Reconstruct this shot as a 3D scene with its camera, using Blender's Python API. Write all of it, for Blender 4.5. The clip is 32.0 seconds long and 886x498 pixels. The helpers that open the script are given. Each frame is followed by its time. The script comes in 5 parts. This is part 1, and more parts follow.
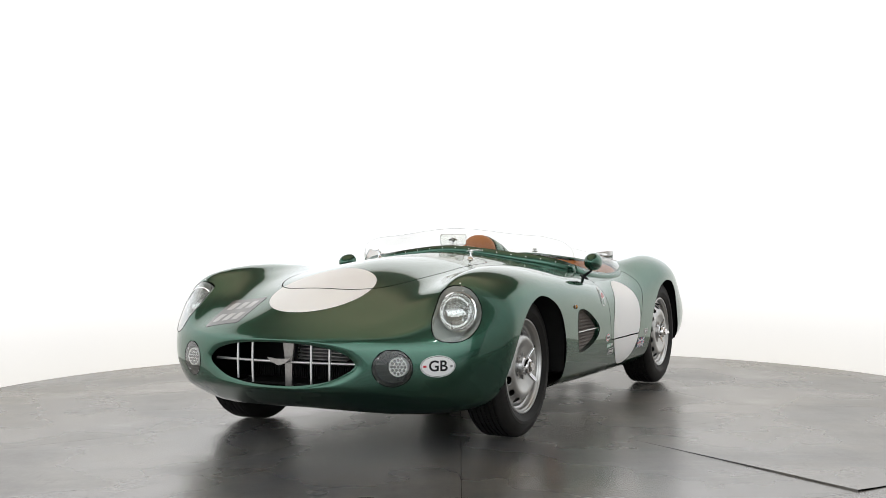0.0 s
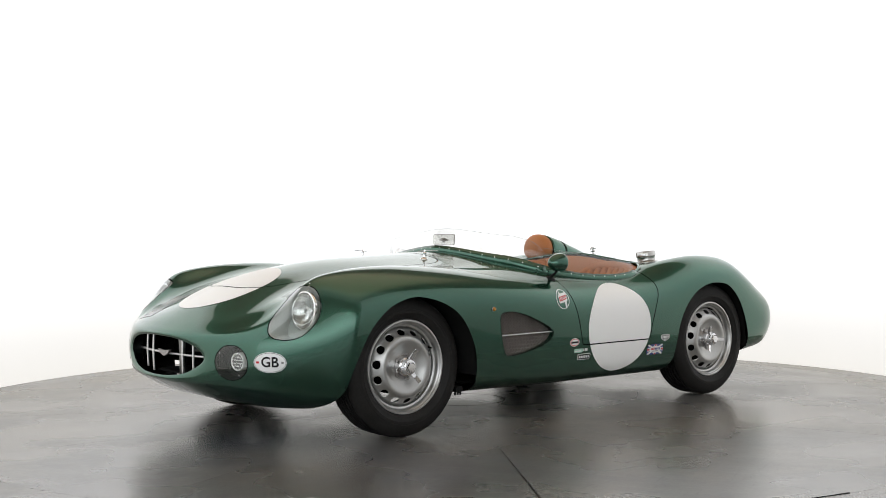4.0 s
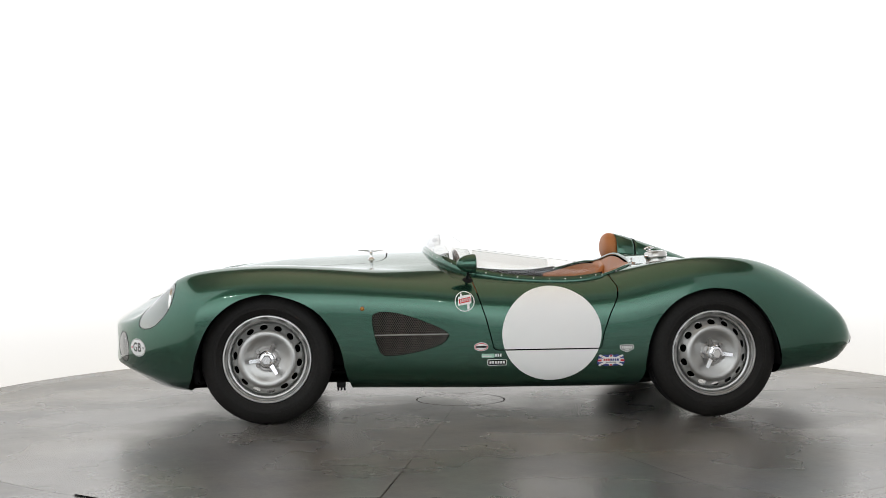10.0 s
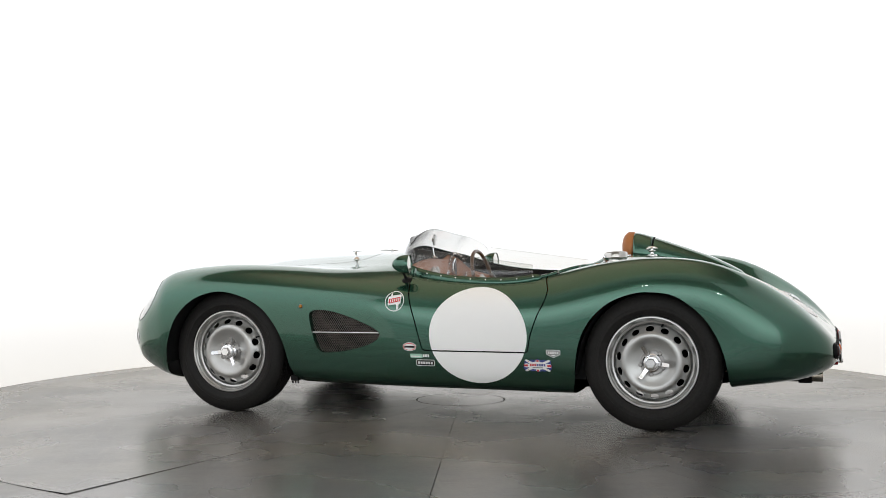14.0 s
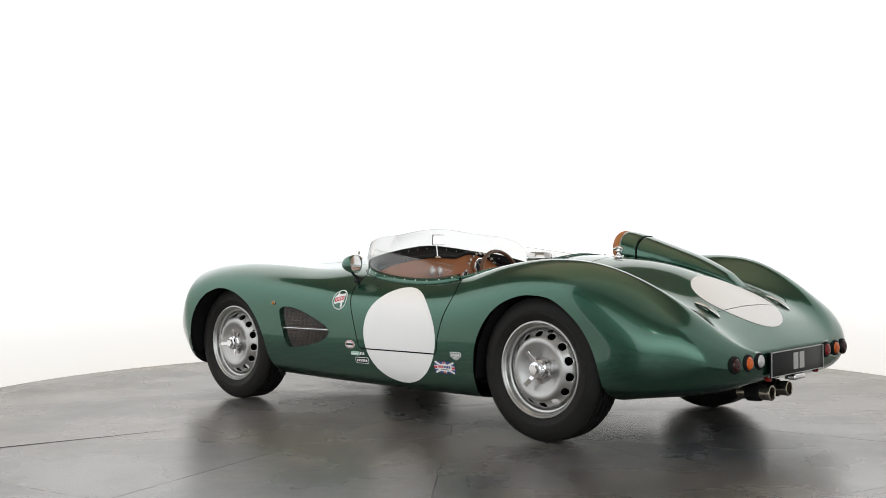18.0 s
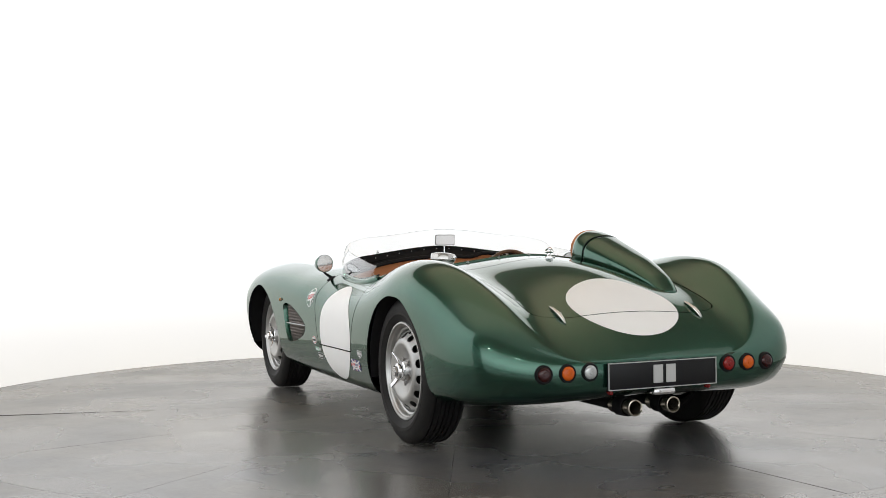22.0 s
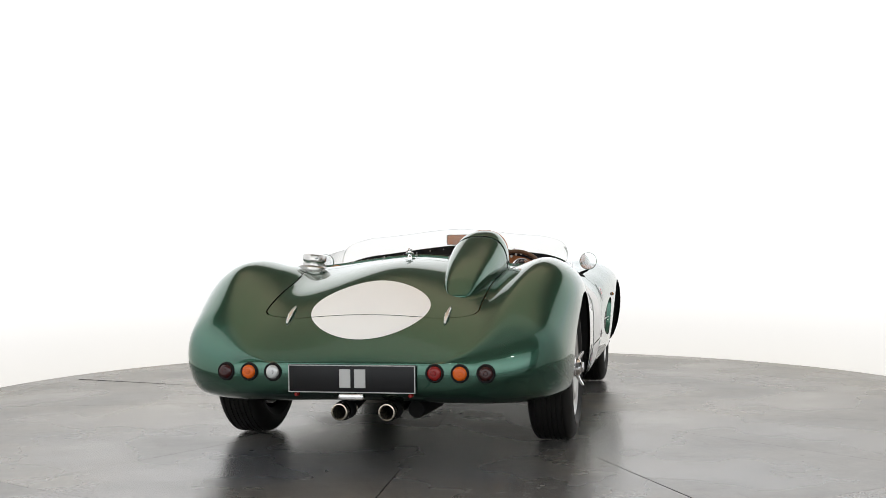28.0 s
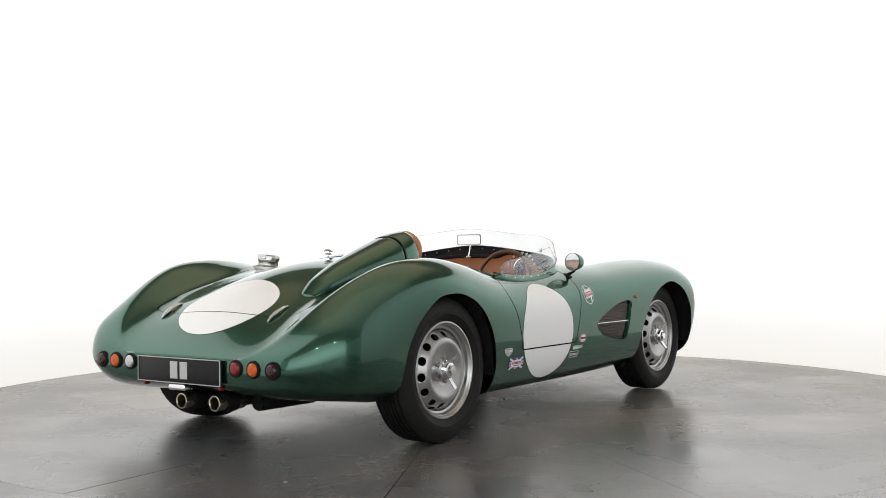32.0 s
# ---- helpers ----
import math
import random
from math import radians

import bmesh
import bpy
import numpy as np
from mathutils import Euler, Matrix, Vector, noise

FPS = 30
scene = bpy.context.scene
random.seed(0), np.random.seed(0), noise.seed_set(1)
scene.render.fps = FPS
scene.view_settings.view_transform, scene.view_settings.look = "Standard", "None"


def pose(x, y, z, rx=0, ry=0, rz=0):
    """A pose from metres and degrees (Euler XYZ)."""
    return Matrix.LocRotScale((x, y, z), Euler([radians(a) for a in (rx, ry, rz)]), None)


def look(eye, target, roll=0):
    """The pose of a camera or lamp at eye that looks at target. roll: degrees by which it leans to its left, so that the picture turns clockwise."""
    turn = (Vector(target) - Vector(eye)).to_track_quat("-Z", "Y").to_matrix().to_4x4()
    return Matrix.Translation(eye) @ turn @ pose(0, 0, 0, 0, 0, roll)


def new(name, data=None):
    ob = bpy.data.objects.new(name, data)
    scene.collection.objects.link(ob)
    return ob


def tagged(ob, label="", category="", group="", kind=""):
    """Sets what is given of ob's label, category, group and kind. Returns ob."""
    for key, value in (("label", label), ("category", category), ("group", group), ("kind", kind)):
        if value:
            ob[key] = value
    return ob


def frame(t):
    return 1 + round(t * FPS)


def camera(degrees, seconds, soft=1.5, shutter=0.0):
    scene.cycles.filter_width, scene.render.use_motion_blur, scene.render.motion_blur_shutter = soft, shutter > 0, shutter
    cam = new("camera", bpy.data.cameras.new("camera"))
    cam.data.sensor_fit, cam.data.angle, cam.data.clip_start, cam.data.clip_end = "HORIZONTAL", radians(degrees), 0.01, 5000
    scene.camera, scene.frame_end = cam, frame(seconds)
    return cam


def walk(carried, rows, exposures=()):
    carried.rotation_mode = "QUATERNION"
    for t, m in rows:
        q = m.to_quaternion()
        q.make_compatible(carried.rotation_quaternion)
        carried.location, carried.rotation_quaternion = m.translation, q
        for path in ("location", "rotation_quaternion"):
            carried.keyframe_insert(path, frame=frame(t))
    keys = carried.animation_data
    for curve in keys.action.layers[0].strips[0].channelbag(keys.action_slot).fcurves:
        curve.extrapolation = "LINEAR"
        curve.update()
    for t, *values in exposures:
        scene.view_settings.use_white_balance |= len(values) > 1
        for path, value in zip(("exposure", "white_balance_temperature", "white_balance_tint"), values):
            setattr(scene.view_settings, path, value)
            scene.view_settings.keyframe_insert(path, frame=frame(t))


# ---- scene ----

import collections

# ---- camera and its stand ----
cam = camera(43.8, 32.0, 0.7)
EYE = (0.0, -6.4336, 0.8789)
YAW = radians(0.8583)
AIM = (EYE[0] - math.sin(YAW), EYE[1] + math.cos(YAW), EYE[2] - 0.0001)
walk(cam, [(0.0, look(EYE, AIM, -0.42)), (32.0, look(EYE, AIM, -0.42))])

# ---- turntable speed and the car's place on it ----
SPEED = 5.9105                      # degrees a second, clockwise from above
HEAD = 244.375                      # the car's heading at the start
CAR_X, CAR_Y = -0.0943, 0.0321      # the car's middle, off the table's axis, in its own axes
LEAN = -0.324                       # the body leans a little to its left side


def table_turn(t):
    return -SPEED * t


def car_pose(t):
    return pose(0, 0, 0, 0, 0, HEAD + table_turn(t)) @ pose(CAR_X, CAR_Y, 0, LEAN, 0, 0)


# ---- light ----
world = bpy.data.worlds.new("studio_world")
world.use_nodes = True
world.node_tree.nodes["Background"].inputs[0].default_value = (0.9, 0.95, 1.0, 1)
world.node_tree.nodes["Background"].inputs[1].default_value = 0.3
scene.world = world


def area_lamp(name, eye, target, sx, sy, watts, colour, shape="RECTANGLE"):
    d = bpy.data.lights.new(name, "AREA")
    d.shape, d.size, d.size_y, d.energy, d.color = shape, sx, sy, watts, colour
    ob = new(name, d)
    ob.matrix_world = look(eye, target)
    return ob


# the curved wall and an added wall behind the camera glow; soft lamps wash the ceiling
area_lamp("overhead_softbox", (0, -2.35, 3.15), (0, -2.35, 0), 6.0, 1.5, 7, (0.95, 0.98, 1.0))
for x, y in ((-1.7, -5.6), (1.5, -5.9)):
    area_lamp("strip_lamp", (x, y, 3.2), (x, y + 1.5, 0.4), 0.34, 0.03, 4.5, (1.0, 0.98, 0.95))
area_lamp("ceiling_wash_lamp", (0, 0, 3.4), (0, 0.01, 5), 4.5, 4.5, 122, (1.0, 0.765, 0.57))


# ---- materials ----
def nodes_of(name):
    m = bpy.data.materials.new(name)
    m.use_nodes = True
    n = m.node_tree.nodes
    return m, n, m.node_tree.links, n["Principled BSDF"]


def plain(name, colour, rough=0.5, metal=0.0, coat=0.0, grain=0.0, scale=60.0, bump=0.0, spread=0.12, detail=6.0, spec=0.5):
    """Colour with two scales of noise in tone and roughness, and a fine relief."""
    m, n, l, b = nodes_of(name)
    b.inputs["Base Color"].default_value = (*colour, 1)
    b.inputs["Roughness"].default_value = rough
    b.inputs["Metallic"].default_value = metal
    b.inputs["Coat Weight"].default_value = coat
    b.inputs["Coat Roughness"].default_value = 0.03
    b.inputs["Specular IOR Level"].default_value = spec
    if grain or bump:
        co = n.new("ShaderNodeTexCoord")
        fine, broad = n.new("ShaderNodeTexNoise"), n.new("ShaderNodeTexNoise")
        fine.inputs["Scale"].default_value, broad.inputs["Scale"].default_value = scale, scale / 14
        fine.inputs["Detail"].default_value = detail
        for t in (fine, broad):
            l.new(co.outputs["Object"], t.inputs["Vector"])
        add = n.new("ShaderNodeMath")
        add.operation = "ADD"
        l.new(fine.outputs["Fac"], add.inputs[0]), l.new(broad.outputs["Fac"], add.inputs[1])
        ramp = n.new("ShaderNodeMapRange")
        ramp.inputs[1].default_value, ramp.inputs[2].default_value = 0.6, 1.4
        ramp.inputs[3].default_value, ramp.inputs[4].default_value = 1 - grain, 1 + grain
        l.new(add.outputs[0], ramp.inputs[0])
        mul = n.new("ShaderNodeVectorMath")
        mul.operation = "SCALE"
        mul.inputs[0].default_value = colour
        l.new(ramp.outputs[0], mul.inputs["Scale"])
        l.new(mul.outputs[0], b.inputs["Base Color"])
        r2 = n.new("ShaderNodeMapRange")
        r2.inputs[1].default_value, r2.inputs[2].default_value = 0.3, 0.7
        r2.inputs[3].default_value, r2.inputs[4].default_value = max(0.02, rough * (1 - spread)), min(1, rough * (1 + spread))
        l.new(broad.outputs["Fac"], r2.inputs[0])
        l.new(r2.outputs[0], b.inputs["Roughness"])
        if bump:
            bp = n.new("ShaderNodeBump")
            bp.inputs["Strength"].default_value, bp.inputs["Distance"].default_value = bump, 0.002
            l.new(fine.outputs["Fac"], bp.inputs["Height"])
            l.new(bp.outputs["Normal"], b.inputs["Normal"])
    return m


def paint(name, colour, metal=0.0, rough=0.35, coat=0.6):
    """Lacquered car paint: fine metal flakes under a clear coat."""
    m, n, l, b = nodes_of(name)
    co, no = n.new("ShaderNodeTexCoord"), n.new("ShaderNodeTexNoise")
    no.inputs["Scale"].default_value, no.inputs["Detail"].default_value = 900, 2
    l.new(co.outputs["Object"], no.inputs["Vector"])
    r = n.new("ShaderNodeMapRange")
    r.inputs[1].default_value, r.inputs[2].default_value, r.inputs[3].default_value, r.inputs[4].default_value = 0.3, 0.7, 0.82, 1.18
    l.new(no.outputs["Fac"], r.inputs[0])
    s = n.new("ShaderNodeVectorMath")
    s.operation = "SCALE"
    s.inputs[0].default_value = colour
    l.new(r.outputs[0], s.inputs["Scale"]), l.new(s.outputs[0], b.inputs["Base Color"])
    b.inputs["Metallic"].default_value, b.inputs["Roughness"].default_value = metal, rough
    b.inputs["Coat Weight"].default_value, b.inputs["Coat Roughness"].default_value = coat, 0.045
    b.inputs["Specular Tint"].default_value = (0.34, 0.40, 0.34, 1)
    return m


def clear(name, tint=(1, 1, 1), rough=0.0, ior=1.45):
    m, n, l, b = nodes_of(name)
    b.inputs["Base Color"].default_value = (*tint, 1)
    b.inputs["Transmission Weight"].default_value, b.inputs["Roughness"].default_value, b.inputs["IOR"].default_value = 1.0, rough, ior
    return m


def thin_clear(name, tint, gloss=1.5):
    """A thin clear sheet: light goes straight through, a little is mirrored."""
    m, n, l, b = nodes_of(name)
    out = n["Material Output"]
    tr, gl, mix = n.new("ShaderNodeBsdfTransparent"), n.new("ShaderNodeBsdfGlossy"), n.new("ShaderNodeMixShader")
    tr.inputs[0].default_value = (*tint, 1)
    gl.inputs["Roughness"].default_value = 0.02
    lw, po, mu = n.new("ShaderNodeLayerWeight"), n.new("ShaderNodeMath"), n.new("ShaderNodeMath")
    lw.inputs[0].default_value = 0.5
    po.operation, mu.operation, mu.use_clamp = "POWER", "MULTIPLY_ADD", True
    po.inputs[1].default_value = 4.0
    mu.inputs[1].default_value, mu.inputs[2].default_value = gloss * 0.6, gloss * 0.04
    l.new(lw.outputs["Facing"], po.inputs[0]), l.new(po.outputs[0], mu.inputs[0]), l.new(mu.outputs[0], mix.inputs[0])
    l.new(tr.outputs[0], mix.inputs[1]), l.new(gl.outputs[0], mix.inputs[2])
    l.new(mix.outputs[0], out.inputs[0])
    return m


GREEN = paint("green_lacquer", (0.0325, 0.105, 0.071), 0.86, 0.24, 1.0)
DECAL_WHITE = plain("white_vinyl", (0.88, 0.88, 0.87), 0.45, coat=0.1, grain=0.012, scale=14)
BLACK_GAP = plain("black_rubber_seal", (0.006, 0.006, 0.006), 0.8, spec=0.1)
RUBBER = plain("tyre_rubber", (0.0125, 0.0118, 0.0112), 0.6, grain=0.4, scale=90, bump=0.12, spec=0.2)
SILVER = plain("silver_wheel_paint", (0.44, 0.44, 0.43), 0.33, 0.9, grain=0.05, scale=200)
RIM_EDGE = plain("polished_rim", (0.50, 0.50, 0.49), 0.33, 0.9, grain=0.04, scale=120)
CHROME = plain("chrome", (0.82, 0.82, 0.83), 0.08, 1.0)
CAP_CHROME = plain("worn_chrome", (0.50, 0.49, 0.47), 0.18, 1.0, grain=0.12, scale=60)
DARK = plain("dark_underbody", (0.010, 0.010, 0.010), 0.7, grain=0.3, scale=20, spec=0.15)
TAN = plain("tan_leather", (0.44, 0.165, 0.05), 0.5, grain=0.12, scale=160, bump=0.25)
TAN_DASH = plain("tan_dash_vinyl", (0.34, 0.13, 0.05), 0.45, grain=0.08, scale=200, bump=0.15)
BLACK_TRIM = plain("black_trim", (0.010, 0.010, 0.0105), 0.6, grain=0.15, scale=120, bump=0.1, spec=0.15)
ALLOY = plain("bare_aluminium", (0.66, 0.66, 0.65), 0.32, 0.9, grain=0.08, scale=90)
STEEL = plain("dull_steel", (0.32, 0.31, 0.30), 0.35, 0.9, grain=0.2, scale=70)
WHITE = plain("white_enamel", (0.8, 0.8, 0.8), 0.4)
INK = plain("black_ink", (0.007, 0.007, 0.008), 0.35, spec=0.25)
RED_INK = plain("red_ink", (0.55, 0.02, 0.03), 0.4)
BLUE_INK = plain("blue_ink", (0.028, 0.042, 0.20), 0.4)
GREY_INK = plain("grey_ink", (0.22, 0.22, 0.22), 0.4)
TEAL_INK = plain("pale_green_ink", (0.35, 0.55, 0.45), 0.4)
PERSPEX = thin_clear("clear_perspex", (0.86, 0.86, 0.845), 2.1)
GLASS = thin_clear("clear_glass", (0.94, 0.95, 0.95), 1.5)
MESH = plain("woven_wire", (0.22, 0.195, 0.18), 0.42, 0.7)
RED_LENS = plain("dark_red_lens", (0.030, 0.0015, 0.0015), 0.16, coat=0.3, spec=0.3)
RED_LENS2 = plain("red_lens", (0.22, 0.006, 0.005), 0.16, coat=0.3, spec=0.3)
AMBER = plain("amber_lens", (0.60, 0.10, 0.006), 0.16, coat=0.3, spec=0.3)
CLEAR_LENS = plain("clear_ribbed_lens", (0.55, 0.56, 0.56), 0.15, 0.4, coat=1)
TAILPIPE = plain("heat_tinted_steel", (0.56, 0.50, 0.42), 0.24, 0.95, grain=0.2, scale=50)
BRONZE = plain("brown_bakelite", (0.09, 0.045, 0.02), 0.3, grain=0.2, scale=60)
REPEATER = plain("brown_amber_lens", (0.36, 0.15, 0.015), 0.2, coat=0.3)
REFLECTOR = plain("lamp_reflector", (0.82, 0.82, 0.81), 0.08, 1.0)


# ---- mesh helpers ----
def mesh_ob(name, verts, faces, material, parent=None, label="", smooth=True, solid=0.0, offset=-1.0, materials=None, slots=None):
    me = bpy.data.meshes.new(name)
    me.from_pydata([tuple(v) for v in verts], [], [tuple(f) for f in faces])
    for m in (materials or [material]):
        me.materials.append(m)
    if slots is not None:
        me.polygons.foreach_set("material_index", slots)
    if smooth:
        me.polygons.foreach_set("use_smooth", [True] * len(me.polygons))
    me.update()
    ob = new(name, me)
    if parent is not None:
        ob.parent = parent
    if label:
        ob["label"] = label
    if solid:
        mod = ob.modifiers.new("thickness", "SOLIDIFY")
        mod.thickness, mod.offset, mod.use_rim = solid, offset, True
        if materials and len(materials) > 1:
            mod.material_offset_rim = 1
    return ob


def part(name, bm, material, parent, label="", smooth=True):
    me = bpy.data.meshes.new(name)
    bmesh.ops.recalc_face_normals(bm, faces=bm.faces[:])
    bm.to_mesh(me)
    bm.free()
    me.materials.append(material)
    if smooth:
        me.polygons.foreach_set("use_smooth", [True] * len(me.polygons))
        me.set_sharp_from_angle(angle=radians(38))
    ob = new(name, me)
    if parent is not None:
        ob.parent = parent
    if label:
        ob["label"] = label
    return ob


def add_box(bm, size, m, bevel=0.0, seg=2):
    r = bmesh.ops.create_cube(bm, size=1.0)
    vs = r["verts"]
    bmesh.ops.transform(bm, matrix=m @ Matrix.Diagonal((*size, 1)), verts=vs)
    if bevel:
        es = list({e for v in vs for e in v.link_edges})
        bmesh.ops.bevel(bm, geom=es, offset=bevel, segments=seg, affect="EDGES", profile=0.5)


def add_lathe(bm, prof, m, seg=48, closed=False):
    """Turns (radius, height) pairs round the local z axis."""
    rings = []
    for r, h in prof:
        rings.append([bm.verts.new(m @ Vector((r * math.cos(2 * math.pi * k / seg), r * math.sin(2 * math.pi * k / seg), h))) for k in range(seg)] if r > 1e-6
                     else [bm.verts.new(m @ Vector((0, 0, h)))])
    pairs = list(zip(rings, rings[1:])) + ([(rings[-1], rings[0])] if closed else [])
    for a, b in pairs:
        for k in range(seg):
            q = [a[k % len(a)], a[(k + 1) % seg % len(a)], b[(k + 1) % seg % len(b)], b[k % len(b)]]
            u = []
            for w in q:
                if w not in u:
                    u.append(w)
            if len(u) > 2:
                bm.faces.new(u)


def add_tube(bm, pts, radius, seg=10, cap=True, taper=None):
    """A round bar along a line of points."""
    pts = [Vector(p) for p in pts]
    rings = []
    side = None
    for i, p in enumerate(pts):
        d = (pts[min(i + 1, len(pts) - 1)] - pts[max(i - 1, 0)]).normalized()
        if side is None:
            side = d.orthogonal().normalized()
        side = (side - d * side.dot(d)).normalized()
        up = d.cross(side)
        r = radius if taper is None else radius * taper[i]
        rings.append([bm.verts.new(p + r * (math.cos(2 * math.pi * k / seg) * side + math.sin(2 * math.pi * k / seg) * up)) for k in range(seg)])
    for a, b in zip(rings, rings[1:]):
        for k in range(seg):
            bm.faces.new((a[k], a[(k + 1) % seg], b[(k + 1) % seg], b[k]))
    if cap:
        bm.faces.new(rings[0]), bm.faces.new(rings[-1])


def curve_through(keys, xs):
    """Smooth monotone interpolation of rows (x, values...) at xs."""
    k = np.array(keys, float)
    x, y = k[:, 0], k[:, 1:]
    h = np.diff(x)
    d = np.diff(y, axis=0) / h[:, None]
    m = np.zeros_like(y)
    m[0], m[-1] = d[0], d[-1]
    for i in range(1, len(x) - 1):
        w1, w2 = 2 * h[i] + h[i - 1], h[i] + 2 * h[i - 1]
        same = d[i - 1] * d[i] > 0
        with np.errstate(divide="ignore", invalid="ignore"):
            g = (w1 + w2) / (w1 / d[i - 1] + w2 / d[i])
        m[i] = np.where(same, g, 0)
    out = []
    for q in np.atleast_1d(xs):
        i = min(max(np.searchsorted(x, q) - 1, 0), len(h) - 1)
        t = (q - x[i]) / h[i]
        out.append((2 * t**3 - 3 * t**2 + 1) * y[i] + (t**3 - 2 * t**2 + t) * h[i] * m[i] + (-2 * t**3 + 3 * t**2) * y[i + 1] + (t**3 - t**2) * h[i] * m[i + 1])
    return np.array(out)


def outline_distance(poly, p):
    """Signed distance of points p (n, 2) to a closed outline, negative inside."""
    a = np.asarray(poly, float)
    b = np.roll(a, -1, 0)
    best = np.full(len(p), 1e9)
    inside = np.zeros(len(p), bool)
    for (ax, ay), (bx, by) in zip(a, b):
        ex, ey = bx - ax, by - ay
        t = np.clip(((p[:, 0] - ax) * ex + (p[:, 1] - ay) * ey) / (ex * ex + ey * ey + 1e-12), 0, 1)
        best = np.minimum(best, np.hypot(p[:, 0] - ax - t * ex, p[:, 1] - ay - t * ey))
        hit = ((ay > p[:, 1]) != (by > p[:, 1])) & (p[:, 0] < ex * (p[:, 1] - ay) / (ey if abs(ey) > 1e-12 else 1e-12) + ax)
        inside ^= hit
    return np.where(inside, -best, best)


def rounded(poly, r, n=6):
    """The outline with its corners rounded."""
    out = []
    for i, p in enumerate(poly):
        p, a, b = Vector(p), Vector(poly[i - 1]), Vector(poly[(i + 1) % len(poly)])
        da, db = (a - p), (b - p)
        ra, rb = min(r, da.length * 0.45), min(r, db.length * 0.45)
        s, e = p + da.normalized() * ra, p + db.normalized() * rb
        for k in range(n + 1):
            t = k / n
            out.append(tuple((1 - t) ** 2 * s + 2 * t * (1 - t) * p + t * t * e))
    return out


def smooth_outline(poly, n=8):
    """A closed smooth line through the corners."""
    p = [Vector(q) for q in poly]
    out = []
    for i in range(len(p)):
        a, b, c, d = p[i - 1], p[i], p[(i + 1) % len(p)], p[(i + 2) % len(p)]
        for k in range(n):
            t = k / n
            out.append(tuple(0.5 * (2 * b + (c - a) * t + (2 * a - 5 * b + 4 * c - d) * t * t + (3 * b - a - 3 * c + d) * t**3)))
    return out


def clip(sheet, f):
    """Keeps the part of a sheet (points, faces) where f, one number a point, is positive; the cut runs where f is nought."""
    pts, faces = sheet
    pts = [tuple(p) for p in pts]
    keep, cut = [], {}
    f = list(f)
    for face in faces:
        s = [f[i] >= 0 for i in face]
        if all(s):
            keep.append(tuple(face))
        elif any(s):
            out = []
            for j, i in enumerate(face):
                k = face[(j + 1) % len(face)]
                if f[i] >= 0:
                    out.append(i)
                if (f[i] >= 0) != (f[k] >= 0):
                    key = (min(i, k), max(i, k))
                    if key not in cut:
                        t = f[key[0]] / (f[key[0]] - f[key[1]])
                        a, b = pts[key[0]], pts[key[1]]
                        cut[key] = len(pts)
                        pts.append(tuple(a[c] + t * (b[c] - a[c]) for c in range(3)))
                    out.append(cut[key])
            if len(out) > 2:
                keep.append(tuple(out))
    used = sorted({i for q in keep for i in q})
    new_i = {o: n for n, o in enumerate(used)}
    return np.array([pts[i] for i in used]).reshape(-1, 3), [tuple(new_i[i] for i in q) for q in keep]


def largest(sheet):
    """The biggest connected piece of a sheet."""
    pts, faces = sheet
    lead = list(range(len(pts)))

    def root(i):
        while lead[i] != i:
            lead[i] = lead[lead[i]]
            i = lead[i]
        return i

    for f in faces:
        a = root(f[0])
        for i in f[1:]:
            lead[root(i)] = a
    count = collections.Counter(root(f[0]) for f in faces)
    best = count.most_common(1)[0][0]
    keep = [f for f in faces if root(f[0]) == best]
    used = sorted({i for f in keep for i in f})
    at = {o: n for n, o in enumerate(used)}
    return np.asarray(pts)[used], [tuple(at[i] for i in f) for f in keep]


def shell(name, sheet, thick, parent, label, skin_mat, edge_mat):
    """A sheet given thickness inwards; its cut edges keep a sharp bend."""
    P, F = np.asarray(sheet[0], float), sheet[1]
    N = np.zeros_like(P)
    edges = {}
    for f in F:
        q = P[list(f)]
        n = np.zeros(3)
        for a, b in zip(q, np.roll(q, -1, 0)):
            n += np.cross(a, b)
        for i in f:
            N[i] += n
        for a, b in zip(f, f[1:] + f[:1]):
            edges[(a, b)] = True
    N /= np.linalg.norm(N, axis=1)[:, None] + 1e-12
    if (N * (P - (P.mean(0) * (1, 0, 1)))).sum() < 0:
        N, F = -N, [f[::-1] for f in F]
        edges = {(b, a): True for a, b in edges}
    n0 = len(P)
    verts = [tuple(p) for p in P] + [tuple(p - thick * n) for p, n in zip(P, N)]
    faces = list(F) + [tuple(n0 + i for i in f[::-1]) for f in F]
    slots = [0] * len(F) + [1] * len(F)
    rim = [(a, n0 + a, n0 + b, b) for a, b in edges if (b, a) not in edges]
    faces += rim
    slots += [1] * len(rim)
    ob = mesh_ob(name, verts, faces, None, parent, label, materials=[skin_mat, edge_mat], slots=slots)
    # the cut edges stay sharp
    bends = {(min(p, q), max(p, q)) for a, c, d, b in rim for p, q in ((a, b), (c, d))}
    for e in ob.data.edges:
        if (min(e.vertices), max(e.vertices)) in bends:
            e.use_edge_sharp = True
    return ob


